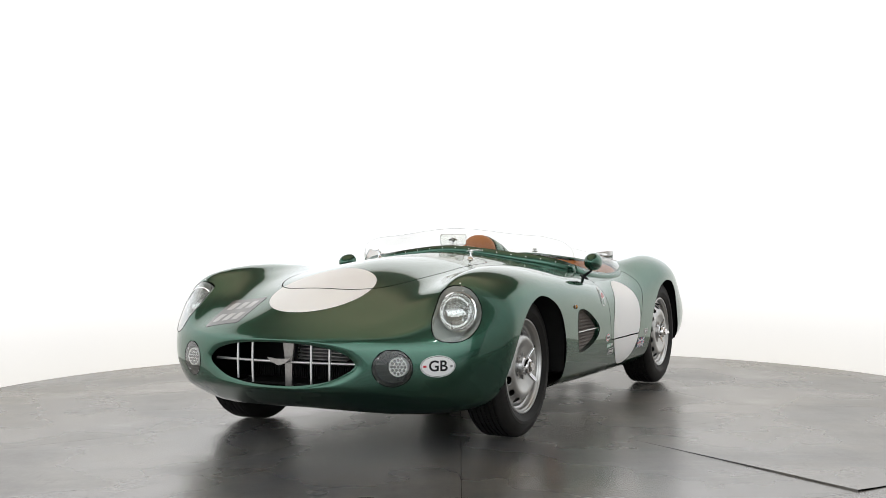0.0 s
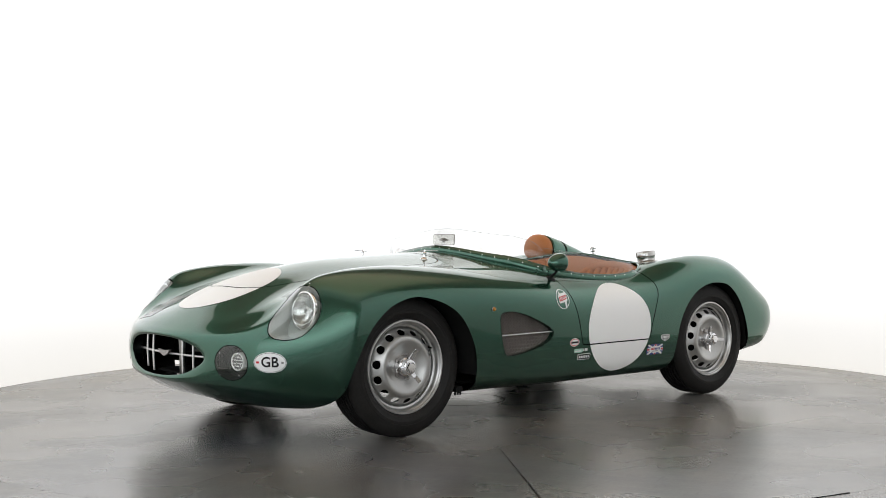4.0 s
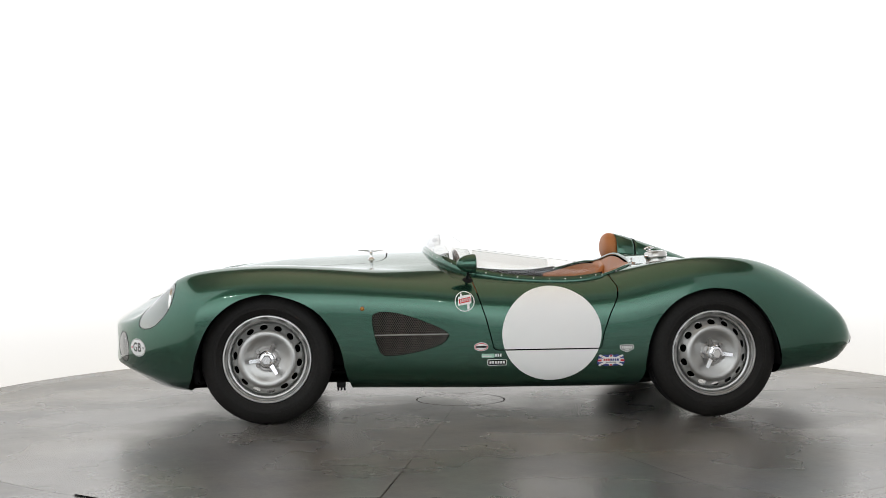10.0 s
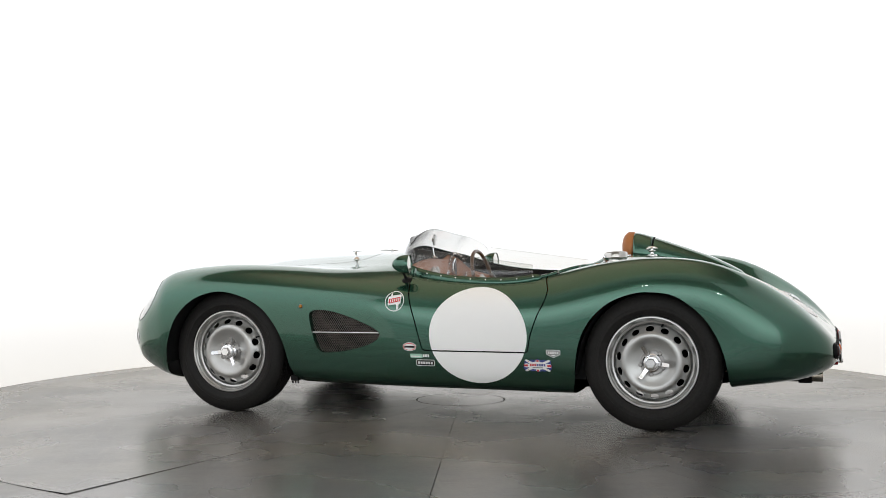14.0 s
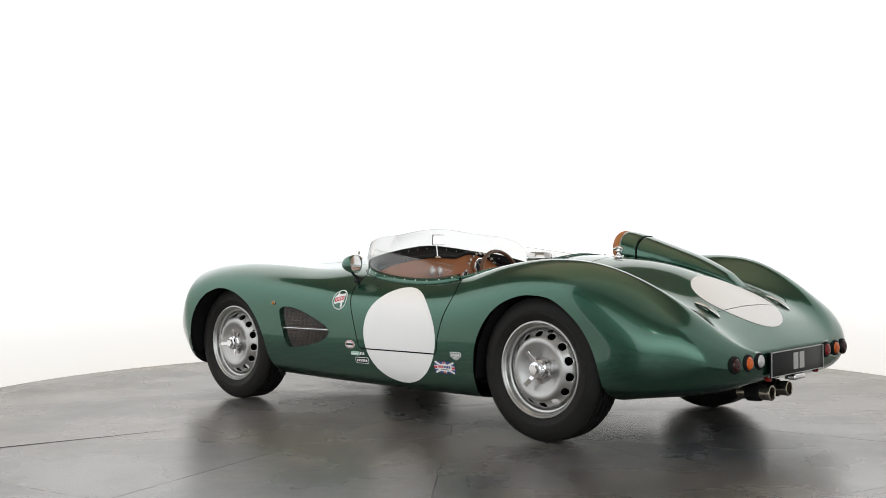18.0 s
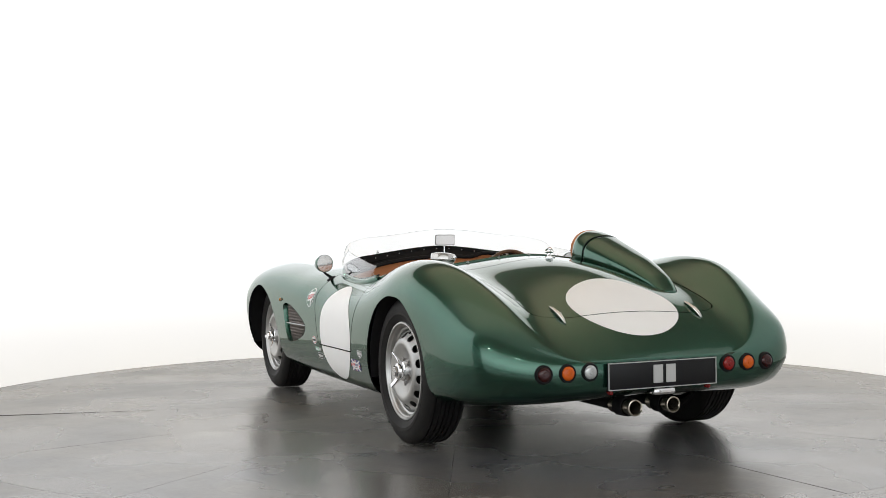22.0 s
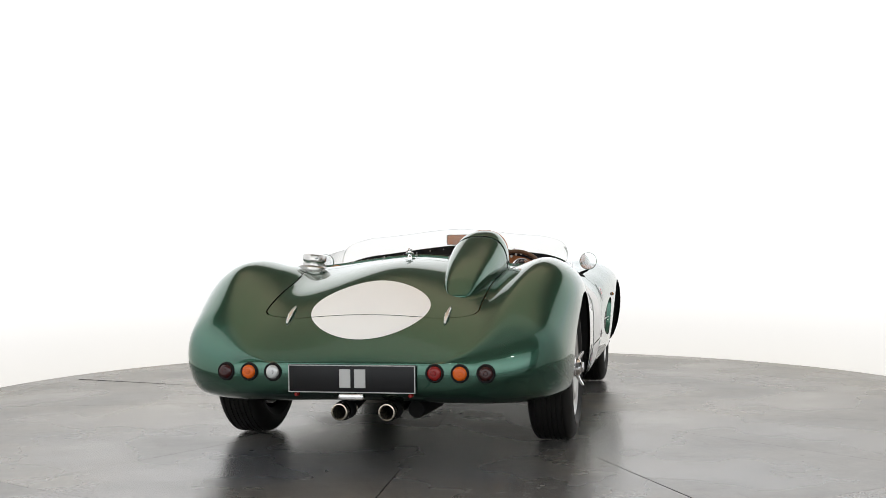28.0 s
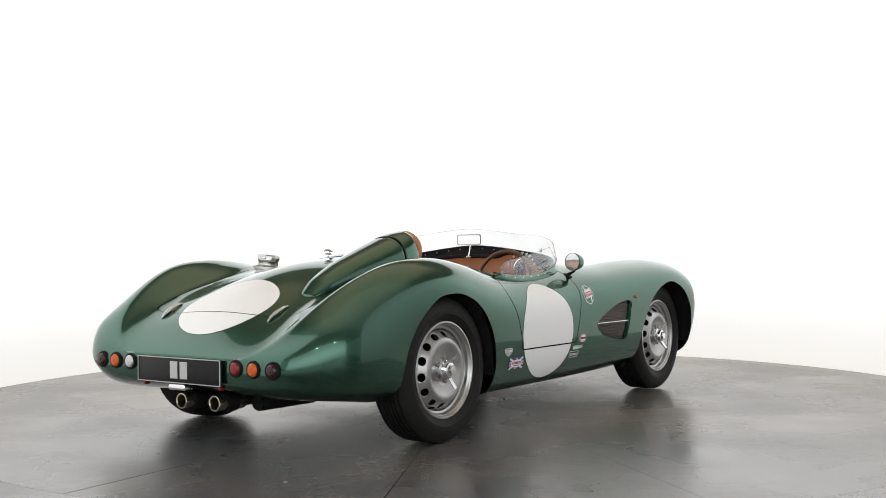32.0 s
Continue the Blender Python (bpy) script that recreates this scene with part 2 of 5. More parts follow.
# ---- the studio ----
def floor_material():
    """Blue-grey floor paint, scuffed, stained and speckled, with an uneven sheen."""
    m, n, l, b = nodes_of("grey_floor_paint")
    co = n.new("ShaderNodeTexCoord")

    def noise(scale, detail, rough=0.62, stretch=None, turn=0.0, warp=0.0):
        t = n.new("ShaderNodeTexNoise")
        t.inputs["Scale"].default_value, t.inputs["Detail"].default_value, t.inputs["Roughness"].default_value, t.inputs["Distortion"].default_value = scale, detail, rough, warp
        if stretch:
            mp = n.new("ShaderNodeMapping")
            mp.inputs["Scale"].default_value, mp.inputs["Rotation"].default_value = stretch, (0, 0, turn)
            l.new(co.outputs["Object"], mp.inputs[0]), l.new(mp.outputs[0], t.inputs["Vector"])
        else:
            l.new(co.outputs["Object"], t.inputs["Vector"])
        return t.outputs["Fac"]

    def ranged(x, a, z, lo, hi):
        r = n.new("ShaderNodeMapRange")
        for k, v in enumerate((a, z, lo, hi)):
            r.inputs[k + 1].default_value = v
        l.new(x, r.inputs[0])
        return r.outputs[0]

    def maths(op, x, y):
        q = n.new("ShaderNodeMath")
        q.operation = op
        for k, v in enumerate((x, y)):
            if isinstance(v, float):
                q.inputs[k].default_value = v
            else:
                l.new(v, q.inputs[k])
        return q.outputs[0]

    def blend(fac, a, z):
        x = n.new("ShaderNodeMix")
        x.data_type = "RGBA"
        l.new(fac, x.inputs[0])
        for k, v in ((6, a), (7, z)):
            if isinstance(v, tuple):
                x.inputs[k].default_value = (*v, 1)
            else:
                l.new(v, x.inputs[k])
        return x.outputs[2]

    # worn beige patches on blue-grey paint, dark smears, fine grain, a few chips
    colour = blend(ranged(noise(0.9, 5, 0.6), 0.36, 0.70, 0.0, 1.0), (0.094, 0.100, 0.113), (0.190, 0.175, 0.148))
    colour = blend(ranged(noise(2.3, 6, 0.64, (1.0, 2.4, 1.0), 0.7), 0.42, 0.70, 0.0, 0.50), colour, (0.124, 0.123, 0.120))
    colour = blend(ranged(noise(3.1, 6, 0.68, (2.2, 1.0, 1.0), -0.4), 0.52, 0.78, 0.0, 0.55), colour, (0.040, 0.039, 0.037))
    colour = blend(ranged(noise(4.0, 7, 0.72, (1.0, 6.0, 1.0), 0.9, 0.4), 0.55, 0.72, 0.0, 0.6), colour, (0.190, 0.182, 0.166))
    colour = blend(ranged(noise(5.0, 7, 0.74, (7.0, 1.0, 1.0), 0.25, 0.5), 0.57, 0.74, 0.0, 0.8), colour, (0.040, 0.037, 0.034))
    # oily brown stains and chips round the hub
    reach = n.new("ShaderNodeVectorMath")
    reach.operation = "LENGTH"
    l.new(co.outputs["Object"], reach.inputs[0])
    near = ranged(reach.outputs["Value"], 0.25, 1.6, 0.85, 0.0)
    colour = blend(maths("MULTIPLY", near, ranged(noise(6.0, 8, 0.76, (1.0, 1.7, 1.0), 0.3), 0.50, 0.66, 0.0, 1.0)), colour, (0.046, 0.038, 0.029))
    colour = blend(maths("MULTIPLY", near, ranged(noise(3.2, 6, 0.7), 0.42, 0.62, 0.0, 0.8)), colour, (0.250, 0.222, 0.176))
    dots = n.new("ShaderNodeTexVoronoi")
    dots.inputs["Scale"].default_value = 3.6
    l.new(co.outputs["Object"], dots.inputs["Vector"])
    speck = ranged(dots.outputs["Distance"], 0.022, 0.040, 0.35, 1.0)
    grain = maths("MULTIPLY", ranged(noise(55.0, 6, 0.7), 0.3, 0.7, 0.86, 1.14), ranged(noise(11.0, 7, 0.7), 0.3, 0.7, 0.84, 1.16))
    info = n.new("ShaderNodeObjectInfo")
    each = ranged(info.outputs["Random"], 0.0, 1.0, 0.93, 1.07)
    mul = n.new("ShaderNodeVectorMath")
    mul.operation = "SCALE"
    l.new(colour, mul.inputs[0]), l.new(maths("MULTIPLY", maths("MULTIPLY", speck, grain), each), mul.inputs["Scale"])
    l.new(mul.outputs[0], b.inputs["Base Color"])
    l.new(ranged(noise(1.4, 3, 0.5), 0.32, 0.68, 0.21, 0.33), b.inputs["Roughness"])
    b.inputs["IOR"].default_value = 1.75
    l.new(ranged(noise(2.0, 5, 0.6, (1.0, 3.2, 1.0), 0.5), 0.30, 0.68, 0.58, 0.82), b.inputs["Specular IOR Level"])
    b.inputs["Specular Tint"].default_value = (1.0, 0.955, 0.88, 1)
    bump = n.new("ShaderNodeBump")
    bump.inputs["Strength"].default_value, bump.inputs["Distance"].default_value = 0.04, 0.001
    l.new(noise(30.0, 3, 0.5), bump.inputs["Height"]), l.new(bump.outputs["Normal"], b.inputs["Normal"])
    return m


FLOOR = floor_material()
WALL = plain("white_studio_wall", (0.86, 0.86, 0.85), 0.85, grain=0.015, scale=6)


def light_wall():
    """White wall whose light is put in as glow, fading into the ceiling at its top."""
    m, n, l, b = nodes_of("glowing_white_wall")
    b.inputs["Base Color"].default_value, b.inputs["Roughness"].default_value = (0.42, 0.42, 0.415, 1), 0.9
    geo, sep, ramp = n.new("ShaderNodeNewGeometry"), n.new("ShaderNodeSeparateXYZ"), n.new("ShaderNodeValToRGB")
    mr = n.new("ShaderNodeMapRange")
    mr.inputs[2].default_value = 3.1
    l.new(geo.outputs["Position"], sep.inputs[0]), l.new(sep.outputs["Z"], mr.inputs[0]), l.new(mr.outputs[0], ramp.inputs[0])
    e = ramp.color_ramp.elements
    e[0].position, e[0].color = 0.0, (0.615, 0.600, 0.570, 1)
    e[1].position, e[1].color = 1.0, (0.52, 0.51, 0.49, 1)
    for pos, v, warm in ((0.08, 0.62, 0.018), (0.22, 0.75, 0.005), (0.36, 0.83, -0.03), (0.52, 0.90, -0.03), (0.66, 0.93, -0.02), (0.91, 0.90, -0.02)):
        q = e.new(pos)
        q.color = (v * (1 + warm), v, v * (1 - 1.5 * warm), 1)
    # the glow is weakened towards +x and -y, so that side looks less lit
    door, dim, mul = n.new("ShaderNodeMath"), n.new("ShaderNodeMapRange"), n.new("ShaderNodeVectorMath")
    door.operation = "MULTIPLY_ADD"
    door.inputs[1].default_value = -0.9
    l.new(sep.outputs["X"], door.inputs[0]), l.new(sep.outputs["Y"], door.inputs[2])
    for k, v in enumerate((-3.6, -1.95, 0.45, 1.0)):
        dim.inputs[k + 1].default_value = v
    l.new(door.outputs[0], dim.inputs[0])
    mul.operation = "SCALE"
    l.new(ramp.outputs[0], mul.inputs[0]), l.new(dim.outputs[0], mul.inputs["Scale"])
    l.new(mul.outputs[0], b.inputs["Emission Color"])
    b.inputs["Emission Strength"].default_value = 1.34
    return m


LIGHT_WALL = light_wall()
CEIL = plain("studio_ceiling", (0.35, 0.315, 0.265), 0.9, grain=0.05, scale=5)
R_TABLE, R_WALL, R_HUB = 2.85, 3.06, 0.255
WALL_Y = -0.06
H_WALL = 3.1


def ring_faces(inner, outer, a0, a1, z, seg):
    vs, fs = [], []
    for k in range(seg + 1):
        a = a0 + (a1 - a0) * k / seg
        vs += [(inner * math.cos(a), inner * math.sin(a), z), (outer * math.cos(a), outer * math.sin(a), z)]
    for k in range(seg):
        fs.append((2 * k, 2 * k + 1, 2 * k + 3, 2 * k + 2))
    return vs, fs


# fixed floor round the table, out to the studio's walls
vs, fs = [], []
for k in range(128):
    a = 2 * math.pi * k / 128
    far = min(9.0 / max(abs(math.cos(a)), 1e-6), 9.0 / max(abs(math.sin(a)), 1e-6))
    vs += [((R_TABLE + 0.0018) * math.cos(a), (R_TABLE + 0.0018) * math.sin(a), 0), (far * math.cos(a), far * math.sin(a), 0)]
for k in range(128):
    j = (k + 1) % 128
    fs.append((2 * k, 2 * k + 1, 2 * j + 1, 2 * j))
tagged(mesh_ob("floor", vs, fs, FLOOR, smooth=False), "grey painted studio floor round a turntable", "floor", kind="structure")
tagged(mesh_ob("pit", [(-3, -3, -0.06), (3, -3, -0.06), (3, 3, -0.06), (-3, 3, -0.06)], [(0, 1, 2, 3)], DARK, smooth=False), "dark pit under the turntable", "pit", kind="structure")

# the curved white wall, open towards the camera
half = radians(34)
vs, fs = [], []
WN = 96
for k in range(WN + 1):
    a = -math.pi / 2 + half + (2 * math.pi - 2 * half) * k / WN
    for r, z in ((R_WALL, 0.003), (R_WALL, H_WALL), (R_WALL + 0.08, H_WALL), (R_WALL + 0.08, 0.003)):
        vs.append((r * math.cos(a), r * math.sin(a) + WALL_Y, z))
for k in range(WN):
    for j in range(4):
        fs.append((4 * k + j, 4 * k + (j + 1) % 4, 4 * k + 4 + (j + 1) % 4, 4 * k + 4 + j))
fs += [(0, 1, 2, 3), (4 * WN + 3, 4 * WN + 2, 4 * WN + 1, 4 * WN)]
tagged(mesh_ob("wall_curved", vs, fs, LIGHT_WALL), "seamless curved white studio wall, its light put in as glow", "wall", kind="structure")

def slab(name, lo, hi, material, label, category):
    bm = bmesh.new()
    add_box(bm, [h - a for a, h in zip(lo, hi)], Matrix.Translation([(a + h) / 2 for a, h in zip(lo, hi)]))
    return tagged(part(name, bm, material, None, smooth=False), label, category, kind="structure")


def glow_panel(name, level):
    """White surface that glows in place of lamps, brightest at half its height."""
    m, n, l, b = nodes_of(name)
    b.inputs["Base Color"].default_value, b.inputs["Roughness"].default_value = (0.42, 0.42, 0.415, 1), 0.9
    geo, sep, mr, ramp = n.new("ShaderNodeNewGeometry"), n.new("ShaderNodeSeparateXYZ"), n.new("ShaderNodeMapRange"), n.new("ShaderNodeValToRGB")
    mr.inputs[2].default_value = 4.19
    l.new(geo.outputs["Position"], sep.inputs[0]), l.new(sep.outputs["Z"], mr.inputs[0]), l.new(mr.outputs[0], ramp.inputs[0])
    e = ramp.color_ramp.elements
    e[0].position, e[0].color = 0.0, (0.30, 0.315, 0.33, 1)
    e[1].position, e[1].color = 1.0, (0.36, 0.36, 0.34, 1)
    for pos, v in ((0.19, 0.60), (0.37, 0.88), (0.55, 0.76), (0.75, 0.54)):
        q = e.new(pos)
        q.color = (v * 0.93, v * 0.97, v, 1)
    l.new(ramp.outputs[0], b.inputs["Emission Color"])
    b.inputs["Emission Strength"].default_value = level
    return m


# unseen glowing wall, added to light the car from the camera's side
slab("wall_glow_added", (-6.5, -7.12, 0.003), (6.5, -7.06, 4.19), glow_panel("glow_behind_camera", 2.55), "flat glowing white wall facing the turntable, added as an unseen light", "wall")
slab("wall_north", (-9, 9, 0), (9, 9.1, 4.2), WALL, "plain white outer studio wall", "wall")
slab("wall_south", (-9, -9.1, 0), (9, -9, 4.2), WALL, "plain white outer studio wall", "wall")
slab("wall_east", (9, -9, 0), (9.1, 9, 4.2), WALL, "plain white outer studio wall", "wall")
slab("wall_west", (-9.1, -9, 0), (-9, 9, 4.2), WALL, "plain white outer studio wall", "wall")
slab("ceiling", (-9, -9, 4.2), (9, 9, 4.3), CEIL, "dim plain studio ceiling", "ceiling")

# the turntable: a hub cover and sheets laid as sectors, with open joints
table = new("turntable")
tagged(table, "large round grey-painted turntable of wedge-shaped sheets, scuffed", "turntable", kind="structure")
bm = bmesh.new()
add_lathe(bm, [(0, 0.0), (R_HUB - 0.004, 0.0), (R_HUB - 0.004, -0.02), (0, -0.02)], Matrix(), 64)
part("hub_cover", bm, FLOOR, table, smooth=False)
SEAMS = [-60.2, -37.3, -9.8, 14, 39, 68.7, 93, 117.5, 143, 168, 192, 217, 243, 270]
WIDE = {-60.2: 0.0022, -37.3: 0.0016, -9.8: 0.001, 68.7: 0.0025, 93: 0.0025}
PROUD_END = {-37.3: 0.0035}                          # a sheet's other edge standing up
PROUD = {-60.2: 0.0065}                # this sheet's edge stands up a little
for i, a0 in enumerate(SEAMS):
    a1 = SEAMS[(i + 1) % len(SEAMS)] + (360 if i + 1 == len(SEAMS) else 0)
    rows = []
    seg = 10
    for r in (R_HUB + 0.005, 0.6, 1.1, 1.65, 1.9, 2.2, 2.5, R_TABLE):
        grow = min(max((r - 1.64) / 0.9, 0), 1)
        g0 = 0.0010 + grow * WIDE.get(a0, 0.0)
        g1 = 0.0010 + grow * WIDE.get(SEAMS[(i + 1) % len(SEAMS)], 0.0)
        b0, b1 = radians(a0) + g0 / r, radians(a1) - g1 / r
        rows.append([(r * math.cos(b0 + (b1 - b0) * k / seg), r * math.sin(b0 + (b1 - b0) * k / seg), grow * (PROUD.get(a0, 0.0) * (1 - k / seg) ** 3 + PROUD_END.get(SEAMS[(i + 1) % len(SEAMS)], 0.0) * (k / seg) ** 3)) for k in range(seg + 1)])
    vs, fs = [], []
    m = seg + 1
    for z in (0.0, -0.02):
        for row in rows:
            vs += [(x, y, z + up) for x, y, up in row]
    n0 = len(rows) * m
    for r in range(len(rows) - 1):
        for k in range(seg):
            q = (r * m + k, (r + 1) * m + k, (r + 1) * m + k + 1, r * m + k + 1)
            fs += [q, tuple(n0 + j for j in reversed(q))]
        for k, flip in ((0, False), (seg, True)):
            q = (r * m + k, r * m + k + n0, (r + 1) * m + k + n0, (r + 1) * m + k)
            fs.append(q if not flip else tuple(reversed(q)))
    mesh_ob("floor_sheet", vs, fs, FLOOR, table, smooth=False)


# ---- the car's skin ----
car = new("sports_car")
tagged(car, "open dark green vintage racing sports car with white roundels", "car")

NOSE_BEND = 0.38
# each row: station, then bottom, low edge, low side, widest, shoulder, crown, inner slope, valley, middle (y, z)
SECTIONS = [
    (2.010, 0, .302, .17, .311, .29, .340, .373, .398, .336, .438, .262, .464, .18, .478, .09, .484, 0, .486),
    (2.020, 0, .296, .19, .304, .31, .330, .388, .398, .350, .446, .270, .474, .19, .486, .10, .492, 0, .494),
    (2.011, 0, .284, .26, .290, .42, .312, .520, .388, .482, .456, .390, .490, .28, .501, .15, .505, 0, .506),
    (1.978, 0, .264, .38, .270, .58, .292, .693, .385, .676, .472, .592, .512, .45, .522, .28, .529, 0, .532),
    (1.925, 0, .236, .48, .242, .70, .268, .798, .383, .800, .504, .692, .576, .570, .550, .40, .558, 0, .570),
    (1.810, 0, .182, .56, .186, .78, .244, .864, .399, .864, .586, .694, .706, .582, .626, .45, .604, 0, .636),
    (1.730, 0, .165, .60, .169, .80, .234, .880, .414, .875, .627, .678, .750, .566, .678, .45, .643, 0, .676),
    (1.560, 0, .162, .66, .165, .82, .228, .887, .430, .871, .663, .662, .777, .550, .722, .445, .695, 0, .744),
    (1.320, 0, .172, .70, .175, .827, .233, .889, .450, .868, .703, .652, .799, .540, .762, .445, .744, 0, .798),
    (1.140, 0, .180, .72, .183, .83, .238, .888, .460, .868, .714, .652, .806, .545, .775, .45, .764, 0, .826),
    (0.850, 0, .184, .74, .186, .83, .240, .882, .470, .861, .706, .655, .795, .56, .786, .47, .787, 0, .845),
    (0.580, 0, .186, .76, .188, .83, .240, .874, .470, .852, .687, .662, .772, .58, .778, .49, .790, 0, .858),
    (0.300, 0, .185, .77, .187, .825, .239, .864, .470, .844, .661, .690, .754, .60, .780, .50, .800, 0, .868),
    (0.000, 0, .183, .77, .185, .82, .239, .857, .460, .836, .620, .735, .718, .62, .760, .50, .800, 0, .860),
    (-0.300, 0, .183, .77, .185, .82, .239, .853, .455, .832, .610, .748, .700, .62, .745, .50, .785, 0, .850),
    (-0.600, 0, .182, .77, .184, .82, .240, .858, .460, .838, .625, .746, .719, .62, .758, .50, .785, 0, .845),
    (-0.850, 0, .182, .77, .184, .828, .246, .861, .480, .841, .684, .720, .796, .60, .799, .50, .794, 0, .843),
    (-1.140, 0, .189, .77, .193, .830, .258, .857, .471, .845, .746, .708, .836, .57, .803, .475, .766, 0, .826),
    (-1.350, 0, .204, .76, .210, .832, .276, .848, .462, .840, .735, .704, .826, .56, .772, .475, .724, 0, .790),
    (-1.530, 0, .228, .74, .234, .820, .281, .842, .441, .815, .673, .672, .772, .555, .722, .475, .680, 0, .731),
    (-1.690, 0, .240, .70, .246, .788, .279, .828, .416, .784, .597, .632, .688, .540, .653, .465, .622, 0, .651),
    (-1.810, 0, .254, .64, .260, .736, .296, .784, .404, .758, .545, .592, .603, .51, .571, .45, .557, 0, .573),
    (-1.900, 0, .278, .56, .284, .652, .322, .714, .394, .690, .477, .546, .516, .46, .497, .39, .490, 0, .496),
    (-1.952, 0, .300, .47, .305, .556, .334, .618, .383, .590, .431, .474, .454, .39, .446, .30, .444, 0, .448),
    (-1.974, 0, .318, .38, .321, .456, .340, .514, .374, .482, .406, .381, .422, .32, .422, .24, .423, 0, .424),
]
NS, NA = 230, 76


def skin():
    """The whole skin as one closed tube, nose opening to tail panel."""
    rows = SECTIONS[::-1]
    # run along the length by distance, so that the blunt ends are sampled well
    c = np.array(rows, float)
    pos = np.r_[0, np.cumsum(np.sqrt(np.diff(c[:, 0]) ** 2 + (0.5 * np.diff(c[:, 7])) ** 2 + (0.5 * np.diff(c[:, 18])) ** 2))]
    keys = np.c_[pos, c]
    st = curve_through(keys, np.linspace(pos[0], pos[-1], NS))
    pts = []
    for row in st:
        x, q = row[0], row[1:].reshape(9, 2)
        # soften the path round the section: Catmull-Rom with mirrored ends
        ext = np.vstack([q[1] * (-1, 1), q, q[-2] * (-1, 1)])
        chord = np.r_[0, np.cumsum(np.hypot(*np.diff(ext, axis=0).T) ** 0.6)]
        dense = []
        for i in range(1, 9):
            t0, t1, t2, t3 = chord[i - 1:i + 3]
            p0, p1, p2, p3 = ext[i - 1:i + 3]
            for t in np.linspace(t1, t2, 24, endpoint=False):
                a1 = (t1 - t) / (t1 - t0) * p0 + (t - t0) / (t1 - t0) * p1
                a2 = (t2 - t) / (t2 - t1) * p1 + (t - t1) / (t2 - t1) * p2
                a3 = (t3 - t) / (t3 - t2) * p2 + (t - t2) / (t3 - t2) * p3
                b1 = (t2 - t) / (t2 - t0) * a1 + (t - t0) / (t2 - t0) * a2
                b2 = (t3 - t) / (t3 - t1) * a2 + (t - t1) / (t3 - t1) * a3
                dense.append((t2 - t) / (t2 - t1) * b1 + (t - t1) / (t2 - t1) * b2)
        dense.append(ext[9])
        dense = np.array(dense)
        s = np.r_[0, np.cumsum(np.hypot(*np.diff(dense, axis=0).T))]
        u = np.linspace(0, s[-1], NA)
        ring = np.c_[np.interp(u, s, dense[:, 0]), np.interp(u, s, dense[:, 1])]
        bend = NOSE_BEND * min(max((x - 1.3) / 0.55, 0), 1) ** 1.3
        pts.append([(x - bend * y * y, y, z) for y, z in ring])
    P = np.array(pts)                                        # station, angle, xyz for the left half
    # fair the surface lengthwise, leaving the lip of the mouth and the tail panel as they are
    hold = np.clip(np.minimum(np.arange(NS), NS - 1 - np.arange(NS)) / 16.0 - 0.6, 0, 1)[:, None, None] * 0.5
    for _ in range(36):
        mean = P.copy()
        mean[1:-1] = (P[:-2] + P[2:]) / 2
        P = P + hold * (mean - P)
    P[:, 0, 1] = P[:, -1, 1] = 0
    M = 2 * NA - 2
    full = np.concatenate([P, (P * (1, -1, 1))[:, -2:0:-1]], axis=1)
    verts = full.reshape(-1, 3)
    faces = []
    for i in range(NS - 1):
        for k in range(M):
            j = (k + 1) % M
            faces.append((i * M + k, i * M + j, (i + 1) * M + j, (i + 1) * M + k))
    # tail panel, closed with rows of strips between the two halves
    for k in range(NA - 1):
        a, b = k, k + 1
        c2, d2 = (M - b) % M, (M - a) % M
        f = []
        for w in (a, d2, c2, b):
            if w not in f:
                f.append(w)
        if len(f) > 2:
            faces.append(tuple(f))
    return verts, faces


from mathutils.bvhtree import BVHTree

SKIN = skin()
TREE = BVHTree.FromPolygons([tuple(v) for v in SKIN[0]], SKIN[1])


def on_side(x, z, s, lift=0.0):
    """The point of the skin at (x, z) on the side s (1 left, -1 right), and the outward normal."""
    p, n, i, d = TREE.ray_cast(Vector((x, 3 * s, z)), Vector((0, -s, 0)))
    if p is None:
        p, n = Vector((x, 0.85 * s, z)), Vector((0, s, 0))
    if n.y * s < 0:
        n = -n
    return p + n * lift, n


def on_top(x, y, lift=0.0):
    p, n, i, d = TREE.ray_cast(Vector((x, y, 3)), Vector((0, 0, -1)))
    if p is None:
        p, n = Vector((x, y, 0.5)), Vector((0, 0, 1))
    if n.z < 0:
        n = -n
    return p + n * lift, n


def on_way(eye, way, lift=0.0):
    p, n, i, d = TREE.ray_cast(Vector(eye), Vector(way))
    if n.dot(Vector(way)) > 0:
        n = -n
    return p + n * lift, n


X_AXLE = 1.143
ARCH_F = smooth_outline([(1.530, .10), (1.507, .27), (1.478, .391), (1.419, .517), (1.333, .604), (1.242, .648), (1.132, .664), (.989, .630), (.875, .558), (.790, .429), (.754, .287), (.742, .10), (1.14, .05)])
ARCH_R = smooth_outline([(-.772, .10), (-.776, .247), (-.782, .333), (-.806, .447), (-.863, .546), (-.949, .622), (-1.055, .664), (-1.148, .673), (-1.261, .654), (-1.374, .571), (-1.444, .471), (-1.486, .357), (-1.500, .232), (-1.505, .10), (-1.14, .05)])
VENT = smooth_outline([(.620, .545), (.605, .566), (.560, .572), (.500, .566), (.416, .544), (.303, .500), (.240, .466), (.232, .440), (.270, .405), (.361, .374), (.474, .353), (.555, .350), (.578, .368), (.598, .42), (.614, .489)], 5)
DOOR = [(.112, .80), (.109, .735), (.076, .626), (.043, .526), (.002, .371), (-.544, .373), (-.558, .452), (-.590, .545), (-.632, .630), (-.641, .680), (-.620, .722), (-.60, .80)]
